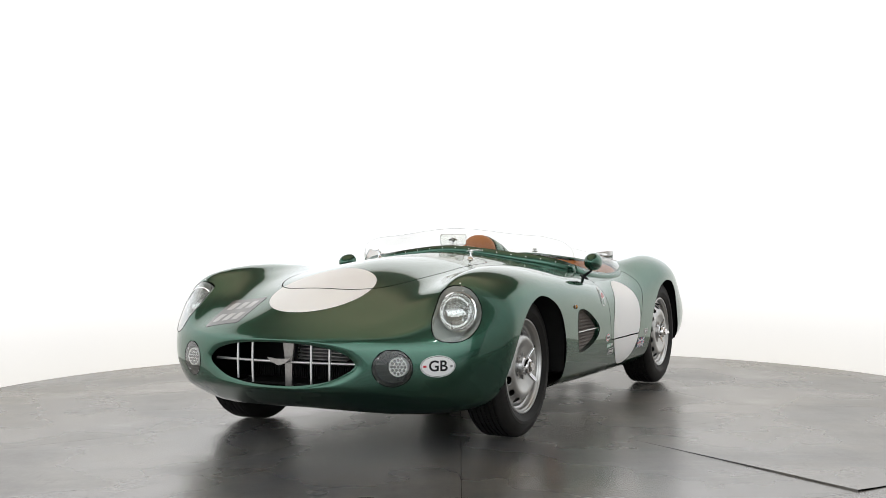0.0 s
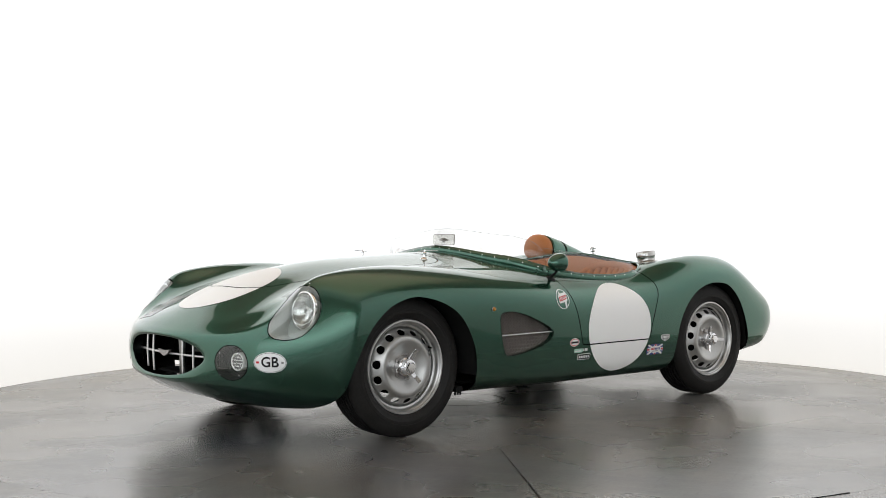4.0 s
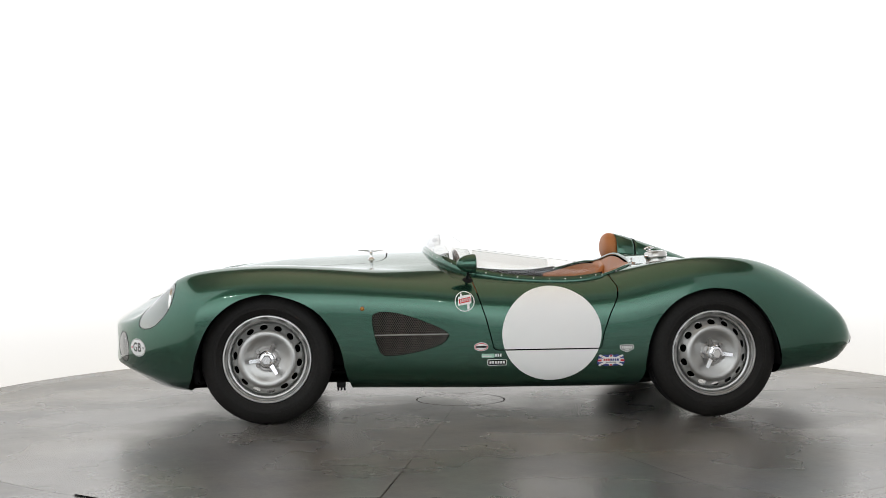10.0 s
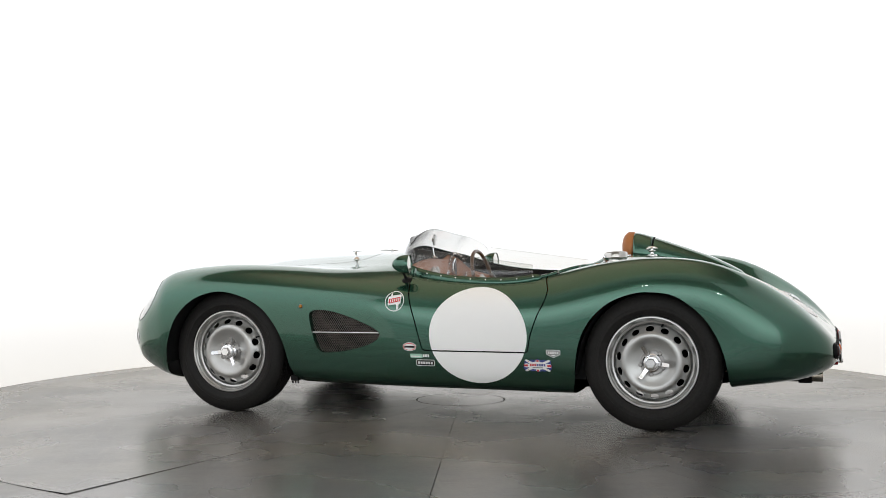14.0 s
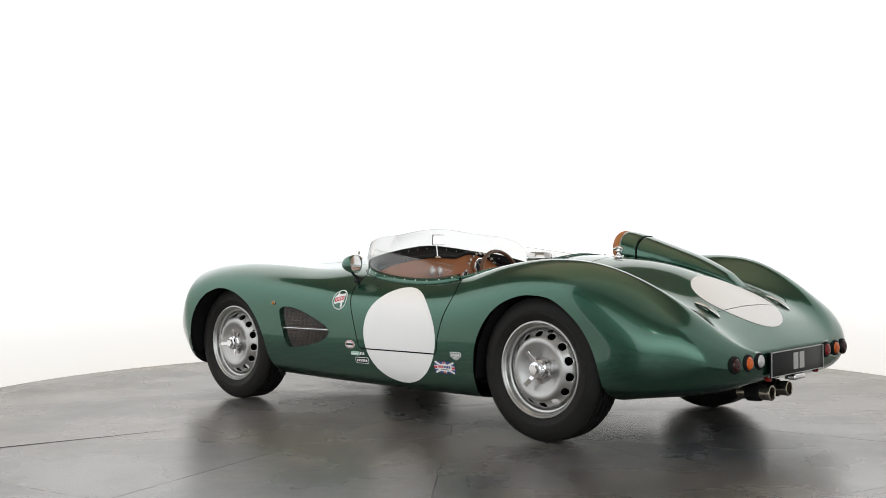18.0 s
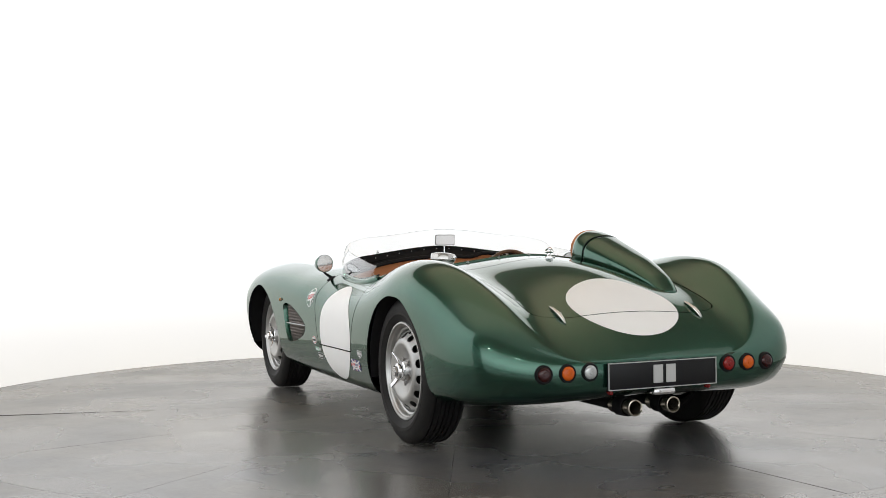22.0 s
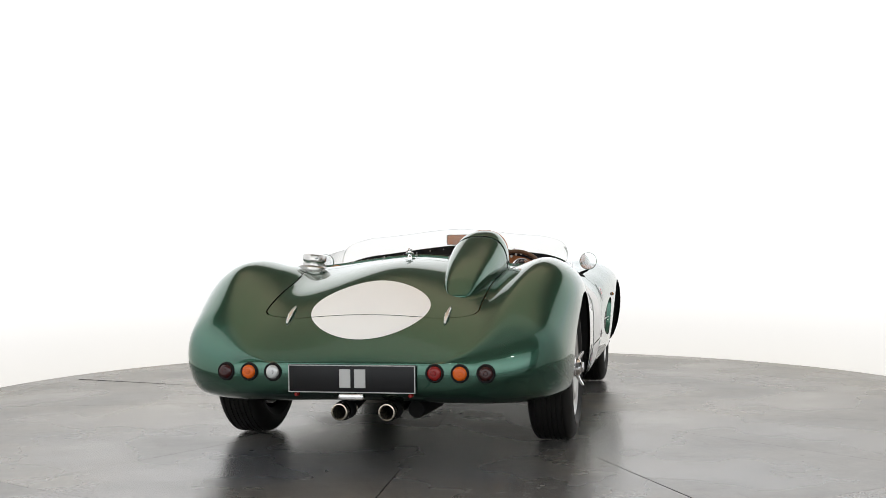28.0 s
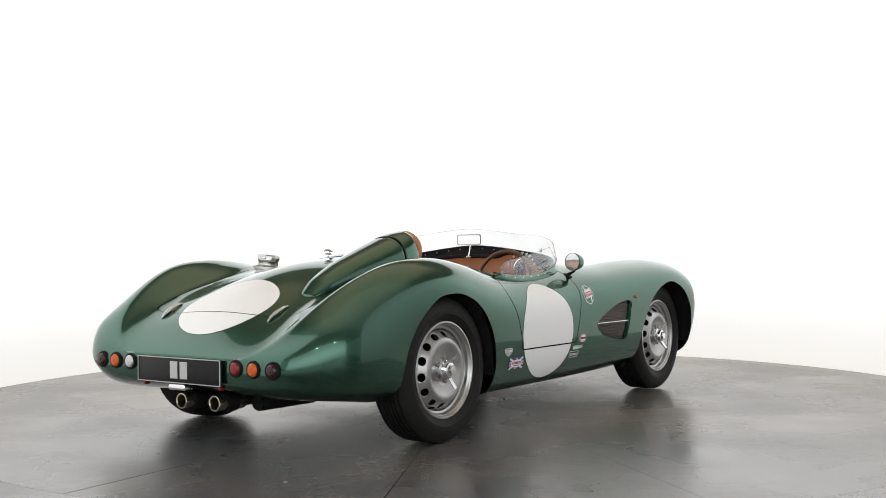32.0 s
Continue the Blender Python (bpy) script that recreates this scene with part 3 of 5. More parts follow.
DOOR = rounded(DOOR, 0.008, 3)
BONNET = rounded([(1.668, 0), (1.645, .16), (1.565, .27), (1.42, .345), (1.20, .388), (0.62, .385), (0.53, .30), (0.52, 0), (0.53, -.30), (0.62, -.385), (1.20, -.388), (1.42, -.345), (1.565, -.27), (1.645, -.16)], 0.09, 5)
BOOT = rounded([(-1.722, .468), (-1.755, .3), (-1.765, 0), (-1.755, -.3), (-1.722, -.468), (-1.30, -.470), (-1.03, -.50), (-1.02, 0), (-1.03, .50), (-1.30, .470)], 0.035, 4)


def facing(deg, s):
    """The level direction that lies deg degrees from straight ahead towards the side s."""
    return math.cos(radians(deg)), s * math.sin(radians(deg))


def across(p, deg, s):
    """Level coordinate across that direction, growing towards the side s, and the height."""
    c, k = math.cos(radians(deg)), math.sin(radians(deg))
    p = np.asarray(p)
    return np.c_[-p[:, 0] * k + p[:, 1] * s * c, p[:, 2]]


HEADLAMP = smooth_outline([(-.384, .724), (-.316, .711), (-.275, .645), (-.282, .571), (-.344, .504), (-.433, .489), (-.487, .511), (-.497, .570), (-.463, .645), (-.430, .700)], 6)
FOG = [(-.400 + .086 * math.cos(2 * math.pi * k / 48), .387 + .080 * math.sin(2 * math.pi * k / 48)) for k in range(48)]
COCKPIT = smooth_outline([(.300, 0), (.285, .25), (.225, .46), (.120, .64), (-.05, .706), (-.30, .716), (-.52, .712), (-.66, .665), (-.76, .56), (-.80, .40), (-.81, .2), (-.81, 0), (-.81, -.2), (-.80, -.40), (-.76, -.56), (-.66, -.665), (-.52, -.712), (-.30, -.716), (-.05, -.706), (.120, -.64), (.225, -.46), (.285, -.25)], 6)


COVERS = []


def build_skin():
    V, F = SKIN
    sheet = (V, F)

    def side_f(sheet, outline, s, need_y=0.3):
        p = sheet[0]
        d = outline_distance(outline, p[:, [0, 2]])
        return np.where(p[:, 1] * s > need_y, d, np.maximum(d, 0.02))

    for s in (1, -1):
        sheet = clip(sheet, side_f(sheet, ARCH_F, s, 0.42))
        sheet = clip(sheet, side_f(sheet, ARCH_R, s, 0.42))
        sheet = clip(sheet, side_f(sheet, VENT, s))
    top = lambda sh, outline: np.where(sh[0][:, 2] > 0.55, outline_distance(outline, sh[0][:, :2]), np.maximum(outline_distance(outline, sh[0][:, :2]), 0.02))
    sheet = clip(sheet, top(sheet, COCKPIT))
    for outline, deg, x0, name in ((HEADLAMP, 35, 1.4, "headlamp_cover"), (FOG, 27, 1.7, "fog_lamp_cover")):
        for s in (1, -1):
            d = outline_distance(outline, across(sheet[0], deg, s))
            px, py = sheet[0][:, 0], sheet[0][:, 1] * s
            d = np.where((px > x0) & (py > 0.2), d, np.maximum(d, 0.02))
            if name == "headlamp_cover":
                d = np.maximum(d, 1.582 - px - 0.8 * (py - 0.66))
            inner = largest(clip(sheet, -d - 0.0015))
            sheet = clip(sheet, d - 0.0015)
            COVERS.append((name, s, inner))
    GAP = 0.0030
    for s in (1, -1):
        d = side_f(sheet, DOOR, s)
        door = clip(sheet, -d - GAP)
        sheet = clip(sheet, d - GAP)
        shell("door", door, 0.004, car, "dark green door skin", GREEN, BLACK_GAP)
    for name, outline, lab in (("bonnet", BONNET, "dark green bonnet lid"), ("boot_lid", BOOT, "dark green boot lid")):
        low = 0.40 if name == "boot_lid" else 0.55
        d = outline_distance(outline, sheet[0][:, :2])
        d = np.where(sheet[0][:, 2] > low, d, np.maximum(d, 0.02))
        gap = np.where((sheet[0][:, 0] < -1.70) & (np.abs(sheet[0][:, 1]) < 0.44), 0.0013, GAP)
        lid = clip(sheet, -d - gap)
        sheet = clip(sheet, d - gap)
        shell(name, lid, 0.004, car, lab, GREEN, BLACK_GAP)
    sheet = largest(sheet)
    shell("body", sheet, 0.005, car, "glossy dark green metallic aluminium bodywork", GREEN, BLACK_GAP)


build_skin()


# ---- wheels ----
R_TYRE, R_RIM = 0.330, 0.220


def wheel(x, s, turn):
    """A road wheel, its outer face towards y = s; turn: the angle of the spinner's ears."""
    zc = R_TYRE + 0.002 + 0.00566 * 0.72 * s
    base = Matrix.Translation((x, (0.712 if x > 0 else 0.724) * s, zc)) @ (pose(0, 0, 0, -90) if s > 0 else pose(0, 0, 0, 90))   # local z points outwards
    # disc with a ring of holes
    N, HOLES = 196, 14
    prof = [(0.050, 0.054), (0.054, 0.056), (0.057, 0.065), (0.062, 0.069), (0.074, 0.071), (0.090, 0.075), (0.104, 0.081), (0.114, 0.0855), (0.122, 0.0880), (0.130, 0.0885), (0.137, 0.0865), (0.143, 0.0825), (0.147, 0.079), (0.151, 0.0755),
            (0.155, 0.0715), (0.159, 0.0675), (0.163, 0.0635), (0.167, 0.0595), (0.171, 0.0545), (0.175, 0.048), (0.179, 0.038), (0.184, 0.030), (0.189, 0.026)]
    loc = np.array([(r * math.cos(2 * math.pi * k / N), r * math.sin(2 * math.pi * k / N), h) for r, h in prof for k in range(N)])
    quads = [(i * N + k, i * N + (k + 1) % N, (i + 1) * N + (k + 1) % N, (i + 1) * N + k) for i in range(len(prof) - 1) for k in range(N)]
    rr, aa = np.hypot(loc[:, 0], loc[:, 1]), np.arctan2(loc[:, 1], loc[:, 0]) - radians(turn)
    off = ((aa / (2 * math.pi / HOLES)) % 1 - 0.5) * (2 * math.pi / HOLES)
    shape = (np.abs(off * rr / 0.0195) ** 2.2 + np.abs((rr - 0.159) / 0.0128) ** 2.2) ** (1 / 2.2) - 1
    loc, quads = clip((loc, quads), shape)
    w = mesh_ob("wheel", [base @ Vector(p) for p in loc], quads, SILVER, car, "silver-painted steel wheel with a ring of oval holes", solid=0.004)
    rim = bmesh.new()
    add_lathe(rim, [(0.181, 0.020), (0.185, 0.028), (0.1866, 0.042), (0.1880, 0.053), (0.192, 0.0555), (0.1965, 0.0565), (0.1985, 0.059), (0.200, 0.068), (0.2020, 0.0745), (0.2055, 0.077), (0.2075, 0.079), (0.2088, 0.084), (0.213, 0.0875), (0.219, 0.0870), (0.222, 0.082), (0.216, 0.070),
                    (0.205, 0.055), (0.198, 0.03), (0.196, -0.07), (0.188, -0.07), (0.186, 0.03)], base, 96, True)
    part("rim", rim, RIM_EDGE, w, "bright stepped rim edge")
    valve = bmesh.new()
    av = radians(turn + 200)
    add_tube(valve, [base @ Vector((0.184 * math.cos(av), 0.184 * math.sin(av), 0.04)), base @ Vector((0.178 * math.cos(av), 0.178 * math.sin(av), 0.074))], 0.0042, 8)
    part("tyre_valve", valve, BLACK_TRIM, w)
    tyre = bmesh.new()
    prof = [(0.214, 0.072), (0.222, 0.084), (0.236, 0.094), (0.252, 0.099), (0.2535, 0.1005), (0.268, 0.1010), (0.2695, 0.0995), (0.285, 0.098), (0.300, 0.093), (0.312, 0.086), (0.320, 0.079), (0.326, 0.072)]
    for c in (0.058, 0.032, 0.010):
        prof += [(0.3285, c + 0.006), (0.3285, c + 0.003), (0.3225, c + 0.0028), (0.3225, c - 0.0028), (0.329, c - 0.003)]
    half = prof[:]
    prof = half + [(0.330, 0.0)] + [(r, -h) for r, h in half[::-1]]
    add_lathe(tyre, prof, base, 96)
    part("tyre", tyre, RUBBER, w, "black treaded racing tyre")
    hub = bmesh.new()
    add_lathe(hub, [(0.0, 0.104), (0.028, 0.104), (0.034, 0.101), (0.037, 0.094), (0.038, 0.082), (0.044, 0.077), (0.046, 0.064), (0.046, 0.03), (0.0, 0.03)], base @ Matrix.Translation((0, 0, 0.014)), 32)
    for k in range(3):
        a = radians(turn + 120 * k)
        ear = base @ Matrix.Translation((0, 0, 0.012)) @ Matrix.Rotation(a, 4, "Z")
        rows = []
        for r, h, wd, th in ((0.028, 0.084, 0.0125, 0.009), (0.044, 0.088, 0.0120, 0.0072), (0.060, 0.095, 0.0110, 0.006), (0.078, 0.105, 0.0110, 0.005), (0.087, 0.110, 0.0098, 0.004)):
            rows.append([hub.verts.new(ear @ Vector((r, wd * a2, h + th * b2))) for a2, b2 in ((1, .4), (.82, 1), (-.82, 1), (-1, .4), (-1, -.4), (-.82, -1), (.82, -1), (1, -.4))])
        for q, w2 in zip(rows, rows[1:]):
            for j in range(8):
                hub.faces.new((q[j], q[(j + 1) % 8], w2[(j + 1) % 8], w2[j]))
        hub.faces.new(rows[0]), hub.faces.new(rows[-1])
    part("spinner", hub, CHROME, w, "chrome three-eared wheel spinner")
    cap = bmesh.new()
    add_lathe(cap, [(0, 0.117), (0.021, 0.117), (0.0255, 0.113), (0.0275, 0.104), (0.0275, 0.098)], base @ Matrix.Translation((0, 0, 0.013)), 6)
    part("hub_nut", cap, CHROME, w)
    for k in range(5):
        a = radians(turn + 30 + 72 * k)
        nut = bmesh.new()
        add_lathe(nut, [(0, 0.071), (0.009, 0.071), (0.0120, 0.067), (0.0120, 0.040)], base @ Matrix.Translation((0.0575 * math.cos(a), 0.0575 * math.sin(a), 0.006)), 6)
        part("wheel_nut", nut, STEEL, w)
    plate = bmesh.new()
    add_lathe(plate, [(0, 0.068), (0.040, 0.068), (0.064, 0.071), (0.068, 0.066), (0.068, 0.046)], base, 40)
    part("hub_flange", plate, STEEL, w)
    back = bmesh.new()
    add_lathe(back, [(0, -0.02), (0.125, -0.02), (0.135, -0.03), (0.135, -0.08), (0, -0.08)], base, 40)
    part("brake_drum", back, DARK, w)
    return w


for x, s, turn in ((X_AXLE, 1, 6), (-X_AXLE, 1, 55), (X_AXLE, -1, 57), (-X_AXLE, -1, 46)):
    wheel(x, s, turn)

# dark liners round the wheels and a tray underneath
bm = bmesh.new()
add_box(bm, (1.36, 1.24, 0.012), Matrix.Translation((0, 0, 0.205)))
add_box(bm, (0.30, 1.0, 0.012), Matrix.Translation((-1.65, 0, 0.29)))
add_box(bm, (0.9, 0.8, 0.012), Matrix.Translation((1.14, 0, 0.22)))
add_box(bm, (0.9, 0.8, 0.012), Matrix.Translation((-1.14, 0, 0.26)))
part("undertray", bm, DARK, car, "dark undertray", smooth=False)
for x0, x1 in ((0.745, 1.515), (-1.50, -0.775)):
    for s in (1, -1):
        bm = bmesh.new()
        n = 20
        prof = [(x0 + (x1 - x0) * k / n, 0.27 + 0.445 * math.sin(math.pi * k / n) ** 0.55) for k in range(n + 1)]
        a = [bm.verts.new((x, 0.47 * s, min(z, on_top(x, 0.47 * s)[0].z - 0.03))) for x, z in prof]
        mid_row = [bm.verts.new((x, 0.56 * s, min(z, on_top(x, 0.56 * s)[0].z - 0.03))) for x, z in prof]
        b = [bm.verts.new((x, (abs(on_side(min(max(x, x0 + .02), x1 - .02), max(min(z, 0.69), 0.30), s)[0].y) - 0.012) * s, min(z, 0.70))) for x, z in prof]
        for k in range(n):
            bm.faces.new((a[k], a[k + 1], mid_row[k + 1], mid_row[k]))
            bm.faces.new((mid_row[k], mid_row[k + 1], b[k + 1], b[k]))
        bm.faces.new(a)
        part("wheel_arch_liner", bm, DARK, car, "dark wheel arch liner")


# ---- lamps in the nose ----
def inset(sheet, way, depth, shrink):
    """A bowl behind a cut-out: the sheet pushed in along way and shrunk towards its middle."""
    p = np.asarray(sheet[0])
    c = p.mean(0)
    q = c + (p - c) * shrink - np.asarray(way) * depth
    return q


def rim_loop(sheet):
    """The points along the sheet's outer edge, in order."""
    count = {}
    for f in sheet[1]:
        for a, b in zip(f, f[1:] + f[:1]):
            k = (min(a, b), max(a, b))
            count[k] = count.get(k, 0) + 1
    nxt = {}
    for (a, b), n in count.items():
        if n == 1:
            nxt.setdefault(a, []).append(b), nxt.setdefault(b, []).append(a)
    start = next(iter(nxt))
    loop, prev, cur = [start], None, start
    while True:
        step = [q for q in nxt[cur] if q != prev]
        if not step or step[0] == start:
            break
        prev, cur = cur, step[0]
        loop.append(cur)
        if len(loop) > 5000:
            break
    return [sheet[0][i] for i in loop]


def bowl(name, sheet, way, depths, material, parent, label):
    """A walled recess from the edge of a cut-out inwards; depths: (depth, shrink) rings."""
    loop = rim_loop(sheet)
    c = sum((Vector(p) for p in loop), Vector()) / len(loop)
    w = Vector(way)
    bm = bmesh.new()
    rings = []
    for d, k in depths:
        rings.append([bm.verts.new(c + (Vector(p) - c) * k - w * d - (w * ((Vector(p) - c).dot(w)) * min(0.55, d * 8))) for p in loop])
    n = len(loop)
    for a, b in zip(rings, rings[1:]):
        for i in range(n):
            bm.faces.new((a[i], a[(i + 1) % n], b[(i + 1) % n], b[i]))
    bm.faces.new(rings[-1])
    return part(name, bm, material, parent, label)


def aim(at, way):
    """A pose at a point whose z axis points along way."""
    q = Vector(way).to_track_quat("Z", "Y").to_matrix().to_4x4()
    return Matrix.Translation(at) @ q


RECESS = plain("green_lamp_recess", (0.55, 0.59, 0.57), 0.4, 0.0, grain=0.1, scale=30)
RECESS_DARK = plain("dark_recess", (0.007, 0.013, 0.010), 0.45, grain=0.1, scale=40, spec=0.2)
SMOKED = thin_clear("clear_lamp_cover", (0.96, 0.97, 0.96), 2.4)
FOG_COVER = thin_clear("clear_fog_lamp_cover", (0.94, 0.96, 0.95), 2.2)
LED = plain("led_reflector", (0.88, 0.88, 0.87), 0.35)
LED_CUP = plain("led_cup", (0.22, 0.22, 0.22), 0.2, 0.6)
for name, s, sheet in COVERS:
    big = name == "headlamp_cover"
    deg = 35 if big else 27
    fx, fy = facing(deg, s)
    way = Vector((fx, fy, 0.30 if big else 0.0)).normalized()
    unit = bowl("headlamp" if big else "fog_lamp", sheet, way, [(0.003, 0.995), (0.03, 0.93), (0.07, 0.86), (0.13, 0.74)] if big else [(0.003, 1.0), (0.03, 0.95), (0.06, 0.85)],
                RECESS if big else RECESS_DARK, car, "faired-in headlamp behind a clear cover" if big else "round fog lamp behind a clear cover")
    cov = mesh_ob("cover", *sheet, SMOKED if big else FOG_COVER, unit, "clear moulded cover")
    cov.visible_shadow = False
    loop = [Vector(p) for p in rim_loop(sheet)]
    edge = bmesh.new()
    add_tube(edge, loop + loop[:1], 0.0014, 6, cap=False)
    part("cover_seal", edge, BLACK_GAP, unit)
    mid = sum(loop, Vector()) / len(loop)
    if big:
        ahead = Vector((0.99, 0.07 * s, 0.10)).normalized()
        m = aim(Vector((1.626, 0.692 * s, 0.612)), ahead)
        bm = bmesh.new()
        add_lathe(bm, [(0.089, 0.002), (0.087, 0.012), (0.081, 0.014), (0.080, 0.006), (0.070, -0.012), (0.045, -0.034), (0.012, -0.045), (0.0, -0.045)], m, 48)
        part("reflector", bm, REFLECTOR, unit, "bright lamp reflector")
        bm = bmesh.new()
        add_lathe(bm, [(0.0, 0.022), (0.03, 0.0205), (0.06, 0.015), (0.078, 0.008), (0.080, 0.004)], m, 48)
        part("lens", bm, GLASS, unit, "clear lamp lens").visible_shadow = False
        bm = bmesh.new()
        add_lathe(bm, [(0.0, 0.004), (0.010, 0.003), (0.013, -0.004), (0.013, -0.03), (0.0, -0.03)], m, 20)
        part("bulb_shield", bm, CHROME, unit)
        bm = bmesh.new()
        for k in range(-5, 6):
            h = math.sqrt(max(0, 0.074 ** 2 - (k * 0.0135) ** 2))
            add_tube(bm, [m @ Vector((k * 0.0135, -h, 0.009)), m @ Vector((k * 0.0135, 0, 0.0165)), m @ Vector((k * 0.0135, h, 0.009))], 0.0016, 5)
        part("lens_flutes", bm, GLASS, unit).visible_shadow = False
    else:
        m = aim(Vector((1.872, 0.532 * s, 0.391)), Vector((0.97, 0.22 * s, 0)))
        bm = bmesh.new()
        add_lathe(bm, [(0.0, 0.004), (0.034, 0.004), (0.037, 0.01), (0.040, 0.008), (0.040, -0.03), (0.0, -0.03)], m, 32)
        part("lamp_body", bm, LED, unit, "bright honeycomb lamp face")
        for k in range(19):
            ring_n = 0 if k == 0 else 1 if k < 7 else 2
            a = 0 if k == 0 else math.pi / 3 * (k - 1) if k < 7 else math.pi / 6 * (k - 7)
            r = (0, 0.0150, 0.0285)[ring_n]
            bm = bmesh.new()
            add_lathe(bm, [(0.0, 0.0095), (0.0045, 0.0085), (0.0066, 0.0045)], m @ Matrix.Translation((r * math.cos(a), r * math.sin(a), 0)), 10)
            part("lamp_cup", bm, LED_CUP, unit)
    for k in range(4 if not big else 3):
        a = math.pi / 4 + math.pi / 2 * k
        o = mid + (Vector((-fy, fx, 0)) * math.cos(a) + Vector((0, 0, 1)) * math.sin(a)) * 0.068
        if big:
            o = Vector((1.60 + 0.012 * k, (0.70 + 0.012 * (k - 1)) * s, 0.9))
        p, n = on_way(o + way * 0.5, -way) if not big else on_top(o.x, o.y)
        bm = bmesh.new()
        add_lathe(bm, [(0.0, 0.0022), (0.003, 0.0018), (0.004, 0.0)], aim(p, n), 10)
        part("screw", bm, CHROME, unit)

# ---- nose opening: bars, badge, cooler and radiator ----
grille = bmesh.new()
add_tube(grille, [(1.952 - 0.30 * (y * y), y, 0.398) for y in np.linspace(-.375, .375, 17)], 0.0062, 10)
part("grille_bar", grille, ALLOY, car, "brushed aluminium grille cross bar")
for y in (-.238, -.152, .152, .238):
    h = 0.105 * math.sqrt(1 - (y / 0.40) ** 2)
    bm = bmesh.new()
    add_tube(bm, [(1.955 - 0.30 * y * y, y, 0.400 - h), (1.958 - 0.30 * y * y, y, 0.400), (1.955 - 0.30 * y * y, y, 0.402 + h)], 0.0058, 10)
    part("grille_upright", bm, ALLOY, car)
bm = bmesh.new()
wing = [(0, .012), (.02, .012), (.062, .017), (.052, .009), (.044, .002), (.034, -.005), (.02, -.010), (.01, -.014), (0, -.015)]
poly = [(y, z) for y, z in wing] + [(-y, z) for y, z in wing[-2:0:-1]]
fr = [bm.verts.new((1.972, y, 0.400 + z)) for y, z in poly]
bk = [bm.verts.new((1.962, y, 0.400 + z)) for y, z in poly]
bm.faces.new(fr), bm.faces.new(bk[::-1])
for i in range(len(fr)):
    bm.faces.new((fr[i], bk[i], bk[(i + 1) % len(fr)], fr[(i + 1) % len(fr)]))
part("winged_badge", bm, STEEL, car, "small winged chrome badge", smooth=False)
bm = bmesh.new()
add_box(bm, (0.03, 0.72, 0.30), Matrix.Translation((1.66, 0, 0.36)), 0.006)
rad = part("radiator", bm, BLACK_TRIM, car, "black radiator behind the grille")
bm = bmesh.new()
for k in range(60):
    add_box(bm, (0.006, 0.003, 0.12), Matrix.Translation((1.678, -.35 + .7 * k / 59, 0.30)))
part("radiator_core", bm, DARK, rad, smooth=False)
bm = bmesh.new()
for k in range(6):
    add_box(bm, (0.05, 0.255, 0.0075), Matrix.Translation((1.80, 0.125, 0.405 + 0.0150 * k)) @ pose(0, 0, 0, 0, 12, 0), 0.002, 1)
part("oil_cooler", bm, ALLOY, car, "small finned oil cooler")
bm = bmesh.new()
for z0, z1, w0, w1 in ((.262, .395, .034, .038), (.395, .486, .038, .062)):
    q = [bm.verts.new((1.862 + dx, -.016 + w * sg, z)) for dx in (0, .012) for z, w in ((z0, w0 / 2), (z1, w1 / 2)) for sg in (-1, 1)]
    for a in ((0, 1, 3, 2), (4, 6, 7, 5), (0, 2, 6, 4), (1, 5, 7, 3), (0, 4, 5, 1), (2, 3, 7, 6)):
        bm.faces.new([q[k] for k in a])
part("grille_stay", bm, STEEL, car, "grey steel stay behind the badge", smooth=False)
bm = bmesh.new()
add_box(bm, (0.22, 0.60, 0.01), Matrix.Translation((1.75, 0, 0.29)))
part("nose_duct", bm, DARK, car, smooth=False)

